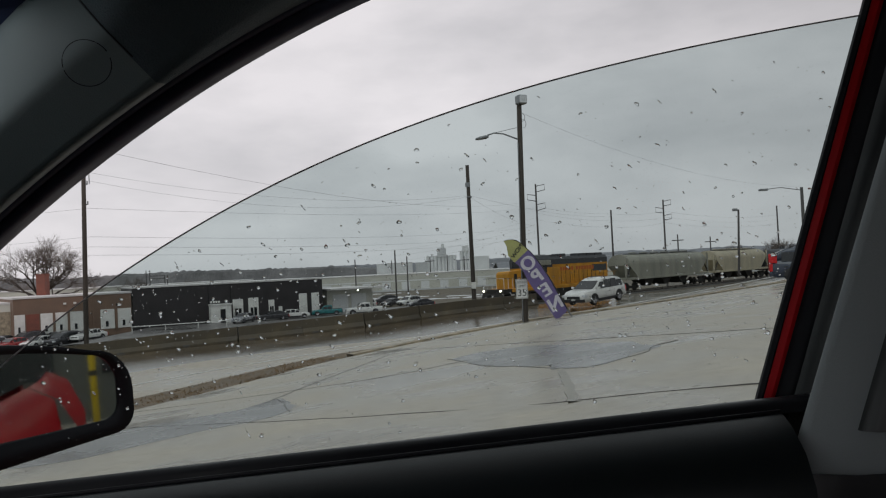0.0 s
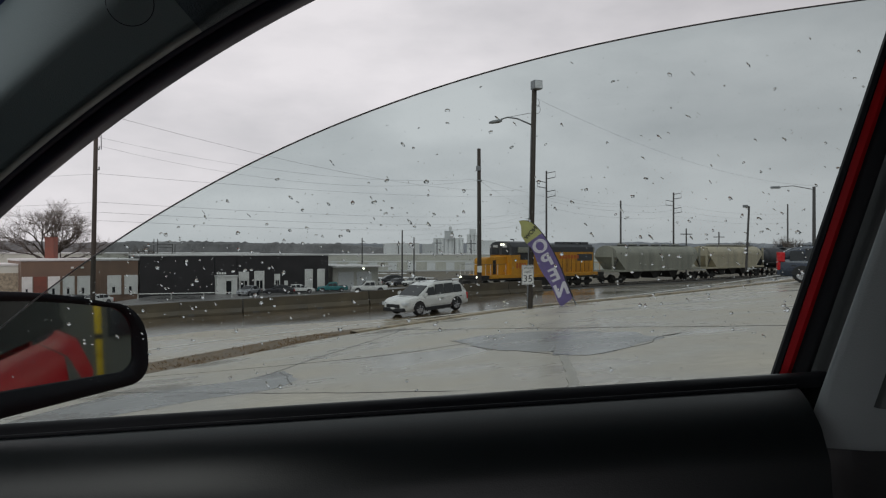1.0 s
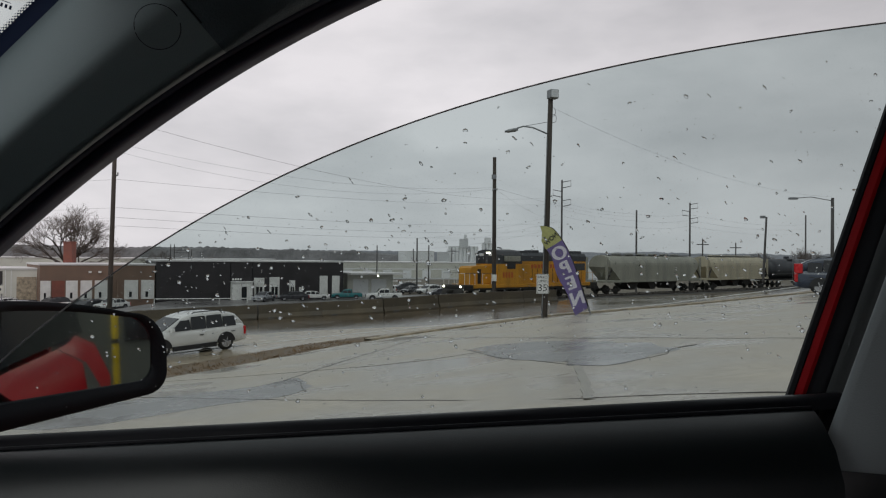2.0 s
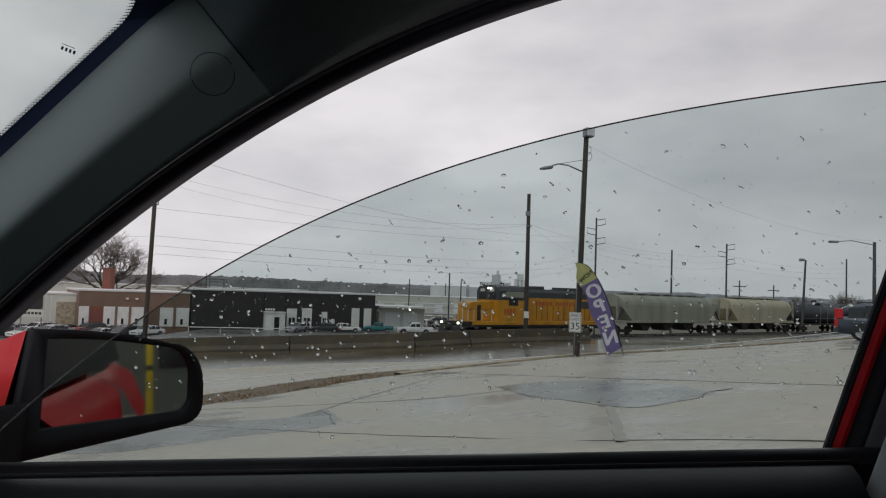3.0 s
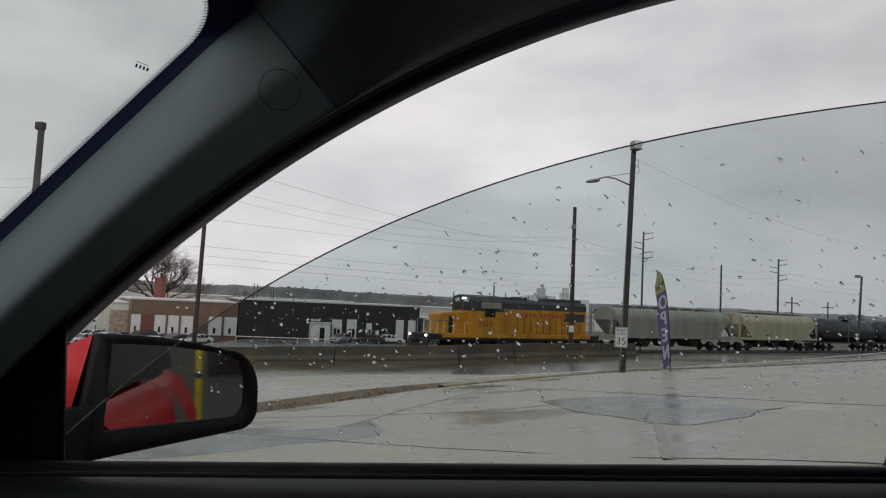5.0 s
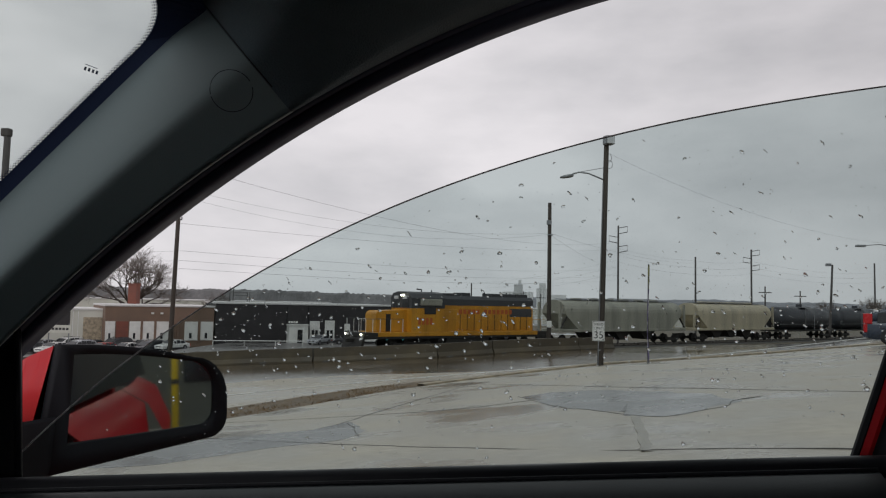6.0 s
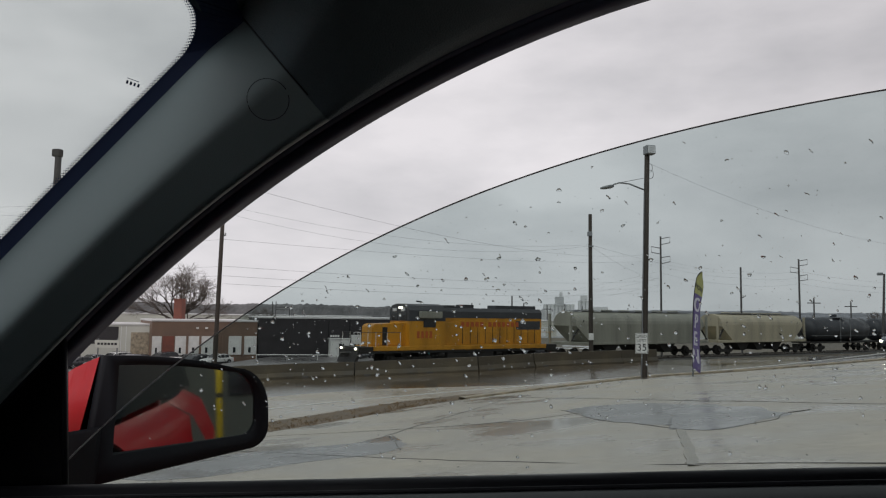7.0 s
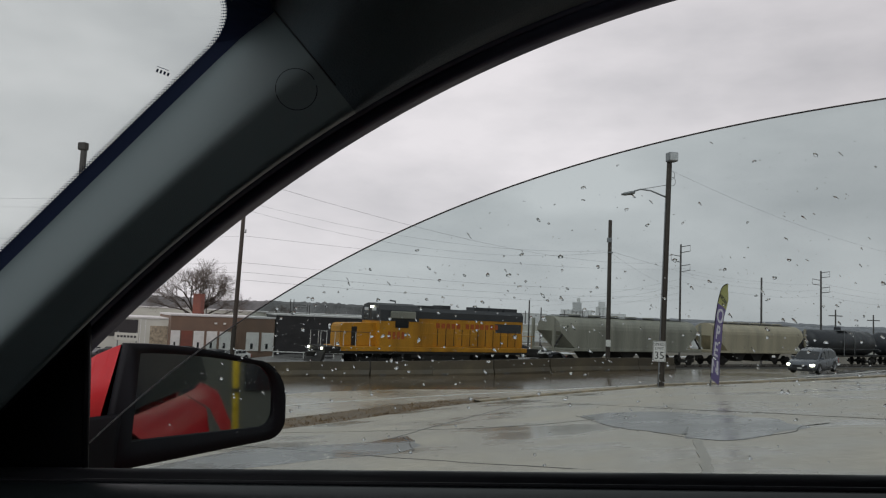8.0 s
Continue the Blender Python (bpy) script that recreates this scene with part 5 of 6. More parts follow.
for i, (paint, colour) in enumerate((("car_white", "white"), ("car_maroon", "red"), ("car_dark", "dark"), ("car_white", "white"), ("car_silver", "silver"), ("car_maroon", "red"), ("car_white", "white"), ("car_dark", "dark"), ("car_white", "white"))):
    kind = "suv" if i % 3 == 1 else "sedan"
    parked(-67.0 + i * 2.75, 92.0 + i * 0.95, 66 + (i * 7) % 11, paint, kind, colour + " car in the front row of the yard")

# low white pipe rail before the black building
pr = thing("pipe_rail", "low white pipe rail beside the yard", "rail")
pts = [(-41.0, 103.5), (-37.0, 104.8), (-33.0, 106.2), (-29.5, 107.6)]
pr.matrix_basis = Matrix.Translation((-41, 103.5, PARK))
part("top_rail", tube(bmesh.new(), [(x + 41, y - 103.5, 0.75) for x, y in pts], 0.07, 6), "white", pr)
for x, y in pts:
    part("post", tube(bmesh.new(), [(x + 41, y - 103.5, -0.2), (x + 41, y - 103.5, 0.75)], 0.06, 6), "white", pr)
# strips of old snow in the yard
for i, (x0, x1, y) in enumerate(((-14, 10, 165), (-20, -2, 182), (2, 26, 176), (-30, -10, 215))):
    bm = bmesh.new()
    rows = []
    for j in range(5):
        rows.append([(x, y + (j - 2) * 1.1 + noise.noise((x * 0.3, j, i)) * 0.9, -5.62 + 0.28 * math.sin(math.pi * j / 4) * (0.6 + noise.noise((x * 0.5, i, 2)))) for x in np.linspace(x0, x1, 30)])
    tagged(part("snow_strip", loft(bm, rows), "snow", smooth=True), "strip of dirty old snow in the yard", "snow", "snow strips", "stuff")


# ---------------------------------------------------------------- the car around the camera
# its nose points along -x; the passenger window faces +y
OWN = thing("red_car", "red compact car parked on the forecourt, passenger window half lowered", "car", pose(0, 0, 0))
TILT = pose(0, 0, 0, 0, -3.3, 0)


def own(name, bm, material, label="", parent=None, smooth=False, tilt=False):
    if tilt:
        bmesh.ops.transform(bm, matrix=TILT, verts=bm.verts)
    return part(name, bm, material, parent or OWN, label, smooth)


def win_top(x):
    """Upper edge of the door opening."""
    if x < -0.56:
        return 1.2555 + 0.93 * (x + 0.56)
    if x > 0.2:
        return 1.659 + 0.174 * (x - 0.2) - 0.25 * (x - 0.2) ** 2
    return 0.0782 * x ** 3 - 0.4572 * x ** 2 + 0.3477 * x + 1.6073


def pane_top(x):
    """Upper edge of the half-lowered pane."""
    return 0.222 * x ** 3 - 0.362 * x ** 2 + 0.3107 * x + 1.4658


def pane_y(z):
    return 0.82 - 0.15 * (z - 1.2)


def lip(x):
    return 1.1537 + 0.0646 * x


EYE = Vector((0, 0, 1.3))

# side pane: 4 mm glass
xs_ = np.linspace(-0.62, 0.5, 50)
rows = []
for off in (0.0, 0.004):
    rows.append([(x, pane_y(pane_top(x)) + off, pane_top(x)) for x in xs_])
low = [[(x, pane_y(1.05) + off, 1.05) for x in xs_] for off in (0.0, 0.004)]
bm = loft(bmesh.new(), [low[0], rows[0], rows[1], low[1]])
PANE = own("side_pane", bm, "pane_tint", "tinted side window glass with raindrops")
PANE.visible_shadow = False
bm = tube(bmesh.new(), [(x, pane_y(pane_top(x)) + 0.002, pane_top(x)) for x in xs_], 0.0009, 5)
own("pane_edge", bm, "glass_edge", "ground grey glass edge", PANE)

# raindrops on the outside of the pane
rnd = random.Random(11)


def drop(bm, x, z, r, h, turn, squash, steep):
    y = pane_y(z) + 0.0045
    ring_n = 9
    ax = Vector((math.cos(turn), 0, math.sin(turn)))
    ay = Vector((-math.sin(turn), 0, math.cos(turn)))
    c = Vector((x, y, z))
    wob = [1 + rnd.uniform(-0.38, 0.38) for _ in range(ring_n)]
    rows = []
    for f, up in (((1.0, 0.0), (0.74, 0.42), (0.44, 0.78), (0.15, 0.96)) if steep else ((1.0, 0.0), (0.95, 0.45), (0.78, 0.8), (0.42, 0.96))):
        rows.append([c + (ax * math.cos(k * 6.2832 / ring_n) + ay * math.sin(k * 6.2832 / ring_n) * squash) * r * f * wob[k] + Vector((0, h * up, 0)) for k in range(ring_n)])
    vs = [[bm.verts.new(p) for p in q] for q in rows]
    top = bm.verts.new(c + Vector((0, h, 0)))
    for a, b in zip(vs, vs[1:]):
        for k in range(ring_n):
            bm.faces.new((a[k], a[(k + 1) % ring_n], b[(k + 1) % ring_n], b[k]))
    for k in range(ring_n):
        bm.faces.new((vs[-1][k], vs[-1][(k + 1) % ring_n], top))
    bm.faces.new(list(reversed(vs[0])))


bm = bmesh.new()
count = 0
while count < 1500:
    x = rnd.uniform(-0.5, 0.46)
    z = rnd.uniform(1.14, 1.52)
    if z > pane_top(x) - 0.01:
        continue
    # a loose band along the middle, few at the top
    w = math.exp(-((z - 1.285) / 0.065) ** 2) + 0.16
    if rnd.random() > w:
        continue
    big = rnd.random()
    r = 0.0005 + 0.0023 * big ** 4.5
    if rnd.random() < 0.3:
        turn, sq = rnd.uniform(-1.1, -0.5), rnd.uniform(0.2, 0.45)
        r *= 1.3
    else:
        turn, sq = rnd.uniform(-0.9, 0.6), rnd.uniform(0.5, 1.0)
    steep = rnd.random() < 0.8
    drop(bm, x, z, r, r * (1.6 if steep else 1.1) * sq ** 0.5, turn, sq, steep)
    count += 1
drops = own("raindrops", bm, "water", "clear raindrops and streaks on the glass", PANE, smooth=True)
drops["kind"] = "stuff"
drops.visible_shadow = False


# rubber along the door opening
def opening(x, grow, inward):
    z = win_top(x) + grow
    return Vector((x, pane_y(z) - inward, z))


xs2 = np.linspace(-0.86, 0.60, 60)
bm = bmesh.new()
loft(bm, [[opening(x, g, i) for x in xs2] for g, i in ((0.004, -0.03), (0.0, -0.004), (0.002, 0.004), (0.011, 0.008), (0.015, 0.004))])
own("door_seal", bm, "seal", "black rubber door seal", smooth=True)
bm = bmesh.new()
loft(bm, [[opening(x, g, i) for x in xs2] for g, i in ((0.011, 0.0), (0.013, 0.012), (0.018, 0.018), (0.026, 0.010))])
own("inner_seal", bm, "seal", "blue-black inner seal strip", smooth=True)


# front pillar trim: bulges from the door opening to the windscreen edge
def shield_edge(x):
    return Vector((x, 0.70, 1.523 + 0.985 * (x + 0.42)))


def pillar_row(x, n=18):
    ramp = max(0.0, min(1.0, (x + 0.62) / 0.3))
    a = opening(x + 0.09 * ramp, 0.015, 0.016)
    b = shield_edge(x) + Vector((0.0075, 0.002, -0.0065))
    k = 0.15 + 0.02 * ramp
    out = []
    for i in range(n + 1):
        f = i / n
        up, dn = min(1.0, f / 0.05), max(0.0, (f - 0.5) / 0.5)
        bulge = up ** 0.6 * (1 - dn ** 1.5)
        out.append(a.lerp(b, f).lerp(EYE, k * bulge))
    return out


SEAM = -0.325
bm = bmesh.new()
loft(bm, [pillar_row(x) for x in np.linspace(-0.90, SEAM, 44)])
PILLAR = own("pillar_trim", bm, "plastic", "charcoal grained plastic front pillar trim", smooth=True)
pts = pillar_row(SEAM + 0.001)
bm = tube(bmesh.new(), [p.lerp(EYE, 0.0004) for p in pts[5:]], 0.0006, 6)
own("trim_joint", bm, "rubber", "dark joint between pillar trim and headliner")
# roof rail and headliner
bm = bmesh.new()
rows = [[p.lerp(EYE, -0.006) for p in pillar_row(SEAM - 0.012)], [p.lerp(EYE, -0.001) for p in pts]]
n = len(pts) - 1
for j, x in enumerate(np.linspace(SEAM + 0.05, 0.60, 22)):
    s = min(1.0, (j + 1) / 8)
    row = []
    for i in range(n + 1):
        f = i / n
        xa = max(x, -0.235 + (x - SEAM) * 0.55) if x < 0.1 else x
        a = opening(xa, 0.015, 0.016)
        b = Vector((x, 0.42, 1.69))
        q = a.lerp(b, f)
        q.y -= 0.05 * math.sin(math.pi * f)
        q.z += 0.012 * math.sin(math.pi * f)
        p0 = pts[i] - pts[0] + a
        row.append(p0.lerp(q, s))
    rows.append(row)
loft(bm, rows)
own("roof_rail_trim", bm, "headliner", "dark charcoal cloth along the roof rail", smooth=True)
bm = bmesh.new()
loft(bm, [[Vector((x + (0.0 if x > -0.2 else 0.05 * (y - 0.1) ** 2 - 0.02), y, z + 0.02 * math.cos(y * 2))) for y in np.linspace(0.72, -0.72, 14)] for x, z in ((-0.335, 1.594), (-0.30, 1.618), (-0.2, 1.655), (-0.05, 1.68), (0.2, 1.695), (0.62, 1.7))])
own("headliner", bm, "headliner", "dark charcoal cloth headliner", smooth=True)
bm = bmesh.new()
loft(bm, [[Vector((x, y, z)) for y in np.linspace(0.80, -0.76, 8)] for x, z in ((-0.335, 1.612), (-0.27, 1.65), (-0.1, 1.70), (0.62, 1.715))])
own("roof_lining", bm, "headliner", "dark lining under the roof")
bm = bmesh.new()
xr = np.linspace(-0.335, 0.62, 24)
loft(bm, [[Vector((x, 0.80, 1.612 + 0.11 * min(1.0, (x + 0.335) * 2.4))) for x in xr], [opening(x, 0.012, -0.012) for x in xr]])
own("roof_side_rail", bm, "seal", "black roof side rail")

# round airbag badge: a groove and raised marks on the pillar trim itself
SKIN = BVHTree.FromObject(PILLAR, bpy.context.evaluated_depsgraph_get())
aim = (Vector((-0.254, 0.625, 1.50)) - EYE).normalized()
side_v = aim.cross(Vector((0, 0, 1))).normalized()
up_v = side_v.cross(aim)


def on_skin(a, b, lift=0.0):
    """The trim's surface, a and b off the badge's middle (at arm's length)."""
    way = (aim * 0.70 + side_v * a + up_v * b).normalized()
    hit = SKIN.ray_cast(EYE, way)[0]
    return (hit if hit else EYE + way * 0.7) - way * lift


badge = own("badge_groove", tube(bmesh.new(), [on_skin(0.0182 * math.cos(a), 0.0182 * math.sin(a), -0.0001) for a in np.linspace(0.6, 2 * math.pi + 0.3, 40)], 0.00042, 5), "rubber", "round embossed airbag badge", smooth=True)
for k in range(5):
    c = 0.0085 - 0.0043 * k
    mark = [on_skin(c, -0.002, 0.0001), on_skin(c + 0.0015, 0.0022, 0.0001), on_skin(c - 0.0015, 0.0018, 0.0001)]
    own("badge_bar", tube(bmesh.new(), mark, 0.00028, 4), "plastic", "", badge)


# windscreen with its black printed edge
def shield(u, v):
    """u runs down the pillar, v across the car to the driver's side."""
    e = shield_edge(-0.338 - 0.66 * u)
    return Vector((e.x - 0.10 * math.sin(math.pi * max(0, v)) * (0.3 + u), 0.70 - 1.42 * v, e.z + 0.003))


bm = bmesh.new()
loft(bm, [[shield(u, v) for v in np.linspace(-0.03, 1, 13)] for u in np.linspace(-0.04, 1, 12)])
WS = own("windscreen", bm, "pane_clear", "clear windscreen glass", smooth=True)
sol = WS.modifiers.new("thickness", "SOLIDIFY")
sol.thickness = 0.005
WS.visible_shadow = False
edge_in, edge_out = [], []
off = Vector((0, -0.005, -0.004))
for u in np.linspace(1.0, 0.06, 40):
    edge_in.append(shield(u, 0) + off)
    edge_out.append(shield(u, 0) + Vector((0.034, 0.004, -0.03)))
for a in np.linspace(0.1, 1.0, 8):
    f = a * math.pi / 2
    edge_in.append(shield(0.06 - 0.06 * math.sin(f), 0.045 * (1 - math.cos(f))) + off)
    edge_out.append(shield(0, 0) + Vector((0.034 - 0.004 * a, 0.004 - 0.02 * a, -0.026 + 0.024 * a)))
for v in np.linspace(0.06, 1.0, 20):
    edge_in.append(shield(0, v) + off)
    edge_out.append(shield(-0.06, v) + off)
FR = own("edge_print", loft(bmesh.new(), [edge_out, edge_in]), "frit", "black printed border of the windscreen", WS)
bm = bmesh.new()
for k in range(len(edge_in) - 1):
    a, b = edge_in[k], edge_in[k + 1]
    nxt = (shield(0.5, 0.5) - a).normalized()
    m = max(1, int((b - a).length / 0.0034))
    for j in range(m):
        c = a.lerp(b, j / m)
        for row, s in ((0.0008, 0.0013), (0.0036, 0.0010), (0.0060, 0.0006)):
            q = c + nxt * row
            tube(bm, [q, q + Vector((0.0003, -0.0003, 0))], s, 4)
dots = own("edge_dots", bm, "frit", "fine black dots along the printed border", WS)
dots["kind"] = "stuff"
mk = Vector((-0.438, 0.715, 1.548))
for k in range(4):
    bm = boxed(-0.0010, 0.0010, -0.0003, 0.0003, -0.0018, 0.0018, 0, Matrix.Translation(mk + Vector((0.0032 * (k - 1.5), 0.0018 * (k - 1.5), -0.0009 * k))) @ Euler((0.2, 0.2, 0.9)).to_matrix().to_4x4())
    own("glass_mark", bm, "frit", "tiny dark glass mark", WS)
bm = boxed(-0.006, 0.006, -0.0003, 0.0003, -0.0003, 0.0003, 0, Matrix.Translation(mk + Vector((0, 0, 0.003))) @ Euler((0.2, 0.25, 0.55)).to_matrix().to_4x4())
own("glass_mark", bm, "frit", "", WS)

# door trim below the window
xs3 = np.linspace(-0.90, 0.40, 26)
xs4 = np.linspace(-0.90, 0.340, 26)
bm = bmesh.new()
loft(bm, [[(x, y, lip(x) + dz) for x in xs3] for y, dz in ((0.845, -0.03), (0.835, -0.019), (0.822, -0.013), (0.815, -0.030))])
own("outer_weatherstrip", bm, "rubber", "black outer weather strip", smooth=True)
bm = bmesh.new()
loft(bm, [[(x, y, lip(x) + dz) for x in xs3] for y, dz in ((0.815, -0.03), (0.80, -0.012), (0.785, -0.003), (0.772, -0.0005), (0.76, 0.0), (0.754, -0.004), (0.750, -0.012))])
own("inner_weatherstrip", bm, "rubber", "black inner weather strip", smooth=True)
bm = bmesh.new()
loft(bm, [[(x, y, lip(x) + dz) for x in xs4] for y, dz in ((0.750, -0.012), (0.742, -0.008), (0.732, -0.010), (0.715, -0.018), (0.692, -0.036), (0.676, -0.062), (0.668, -0.12), (0.66, -0.3), (0.68, -0.75))])
own("door_trim", bm, "plastic_dark", "black grained plastic door trim", smooth=True)
bm = tube(bmesh.new(), [(x, 0.740, lip(x) - 0.0075) for x in xs4], 0.0022, 6)
own("trim_bead", bm, "rubber", "", smooth=True)

# black corner piece before the pane, carrying the mirror
bm = prism(bmesh.new(), [(-0.556, pane_y(1.26) - 0.012, 1.272), (-0.561, pane_y(1.08) - 0.012, 1.06), (-0.98, pane_y(0.9) - 0.012, 0.9), (-0.98, pane_y(0.9) - 0.012, 0.92)], (0, 0.006, 0))
own("mirror_corner", bm, "rubber", "black triangular mirror corner trim")
bm = tube(bmesh.new(), [(-0.556, pane_y(1.27) - 0.014, 1.28), (-0.561, pane_y(1.08) - 0.014, 1.07)], 0.004, 8)
own("corner_channel", bm, "rubber", "", smooth=True)


# rear edge of the opening: black seal, red painted frame, black seal, belt pillar
def rear_edge(f, dx, y):
    """Straight leaning edge from the sill (f=0) up."""
    return Vector((0.350 + 0.265 * f * 0.5 + dx, y - 0.15 * f * 0.5, 1.158 + f * 0.5))


def strip(dx0, dx1, y0, y1, thick=0.012, f0=-0.12, f1=1.1):
    bm = bmesh.new()
    loft(bm, [[rear_edge(f, dx0, y0 + thick), rear_edge(f, dx0, y0), rear_edge(f, (dx0 + dx1) / 2, (y0 + y1) / 2 - 0.003), rear_edge(f, dx1, y1), rear_edge(f, dx1, y1 + thick)] for f in np.linspace(f0, f1, 8)])
    return bm


own("rear_seal", strip(0.0, 0.007, 0.824, 0.822, 0.005), "rubber", "black door frame seal")
own("door_frame_paint", strip(0.0055, 0.0165, 0.820, 0.817, 0.003, -0.2), "car_red", "red painted door frame edge")
own("pillar_seal", strip(0.0155, 0.031, 0.816, 0.80, 0.01), "rubber", "black pillar seal", smooth=True)
own("pillar_cover", strip(0.028, 0.062, 0.80, 0.77, 0.03), "plastic_dark", "black inner pillar edge", smooth=True)


def belt_edge(f, dx, y):
    return Vector((0.349 + 0.36 * f * 0.5 + dx, y, 1.155 + f * 0.5))


bm = bmesh.new()
loft(bm, [[belt_edge(f, d, y) for d, y in ((0.045, 0.80), (0.004, 0.728), (0.002, 0.722), (0.008, 0.715), (0.05, 0.705), (0.13, 0.70), (0.25, 0.71))] for f in np.linspace(-0.085, 1.1, 10)])
BP = own("belt_pillar", bm, "plastic_grey", "light grey plastic belt pillar trim", smooth=True)
bm = bmesh.new()
loft(bm, [[belt_edge(f, d, y) for d, y in ((0.04, 0.80), (-0.002, 0.724), (-0.003, 0.716), (0.004, 0.71), (0.05, 0.695), (0.25, 0.70))] for f in np.linspace(-1.5, -0.075, 10)])
own("belt_pillar_foot", bm, "trim", "black lower pillar trim", smooth=True)
bm = bmesh.new()
loft(bm, [[belt_edge(f, d, y) for d, y in ((0.044, 0.715), (0.047, 0.700), (0.058, 0.693), (0.17, 0.69), (0.26, 0.70))] for f in np.linspace(0.0, 0.42, 6)])
own("belt_panel", bm, "plastic_dark", "black belt guide panel", BP, smooth=True)
own("belt_slot", boxed(0.475, 0.505, 0.69, 0.72, 1.24, 1.40, 0.01), "rubber", "dark belt height slot", BP)

# door mirror
MC = Vector((-0.631, 1.255, 1.15))
MN = Vector((0.825, -0.56, 0.056)).normalized()
MU = Vector((0.56, 0.825, 0)).normalized()
MV = MN.cross(MU)


GLASS_TURN, GLASS_TILT = math.radians(-2.2), math.radians(-0.45)


def on_mirror(a, b, deep=0.0):
    return MC + MU * a + MV * b - MN * deep


def rounded(u0, u1, top0, top1, bot0, bot1, r, slant=0.0, n=7):
    """Outline with a straight inner side and a rounded outer end."""
    pts = []
    for i in range(9):
        f = i / 8
        pts.append((u0 + (u1 - r - u0) * f, top0 + (top1 - top0) * f ** 2.0))
    for i in range(1, n + 1):
        a = math.pi / 2 * (1 - i / n)
        pts.append((u1 - r + r * math.cos(a), top1 - r * 1.1 + r * 1.1 * math.sin(a)))
    for i in range(0, n + 1):
        a = -math.pi / 2 * i / n
        pts.append((u1 - r * 0.55 + r * 0.55 * math.cos(a), bot1 + r * 0.55 + r * 0.55 * math.sin(a)))
    for i in range(1, 7):
        f = i / 6
        pts.append((u1 - r * 0.55 + (u0 - slant - u1 + r * 0.55) * f, bot1 + (bot0 - bot1) * f))
    return pts


outer = rounded(-0.143, 0.170, 0.087, 0.057, -0.118, -0.092, 0.07, 0.034)
inner = rounded(-0.119, 0.142, 0.070, 0.050, -0.073, -0.066, 0.05, 0.008)
bm = bmesh.new()
rows = [[on_mirror(a, b, 0.014) for a, b in inner], [on_mirror(a, b, 0.0) for a, b in inner], [on_mirror(a * 0.9 + c * 0.1, b * 0.9 + d * 0.1, -0.004) for (a, b), (c, d) in zip(outer, inner)], [on_mirror(a, b, 0.004) for a, b in outer], [on_mirror(a, b, 0.016) for a, b in outer]]
loft(bm, rows, closed=True)
MIR = own("door_mirror", bm, "rubber", "black mirror frame with raindrops", smooth=True)
rows = []
for dp, k in ((0.016, 1.0), (0.05, 1.0), (0.09, 1.0), (0.125, 0.98), (0.16, 0.9), (0.185, 0.7), (0.2, 0.4), (0.205, 0.03)):
    f = dp / 0.2
    row = []
    for a, b in outer:
        a2 = a * (1 + 0.16 * f) if a < 0 else a * (1 - 0.5 * f * f)
        b2 = b * (1 - 0.6 * f ** 1.2) if b > 0 else max(b, -0.055)
        row.append(on_mirror(-0.06 + (a2 + 0.06) * k, -0.01 + (b2 + 0.01) * k, dp))
    rows.append(row)
own("mirror_cap", loft(bmesh.new(), rows, closed=True), "car_red", "red painted mirror cap", MIR, smooth=True)
rows = []
for dp, k in ((0.016, 1.0), (0.05, 0.97), (0.09, 0.88), (0.12, 0.7)):
    rows.append([on_mirror(a * k, min(b, -0.04) * (0.5 + 0.5 * k), dp) for a, b in outer])
own("mirror_base", loft(bmesh.new(), rows, closed=True, caps=True), "rubber", "black lower mirror shell", MIR, smooth=True)
bm = bmesh.new()
bm.faces.new([bm.verts.new(on_mirror(a * 1.02, b * 1.02, 0.010 + math.tan(GLASS_TURN) * a + math.tan(GLASS_TILT) * b)) for a, b in inner])
r = bmesh.ops.extrude_face_region(bm, geom=list(bm.faces))
bmesh.ops.translate(bm, vec=-MN * 0.004, verts=[v for v in r["geom"] if isinstance(v, bmesh.types.BMVert)])
own("mirror_glass", bm, "mirror", "silvered mirror glass", MIR)
bm = bmesh.new()
loft(bm, [[Vector((x, y + 0.02 * math.sin(a), z + h * math.cos(a))) for a in np.linspace(0, 2 * math.pi, 12, endpoint=False)] for x, y, z, h in ((-0.72, 0.83, 1.06, 0.06), (-0.74, 0.93, 1.07, 0.055), (-0.74, 1.03, 1.075, 0.05), (-0.71, 1.13, 1.08, 0.045))], closed=True, caps=True)
own("mirror_arm", bm, "rubber", "black mirror arm", MIR, smooth=True)

# the shell round the cabin
def shell_part(name, bm, material, label="", smooth=False):
    return own(name, bm, material, label, None, smooth, True)


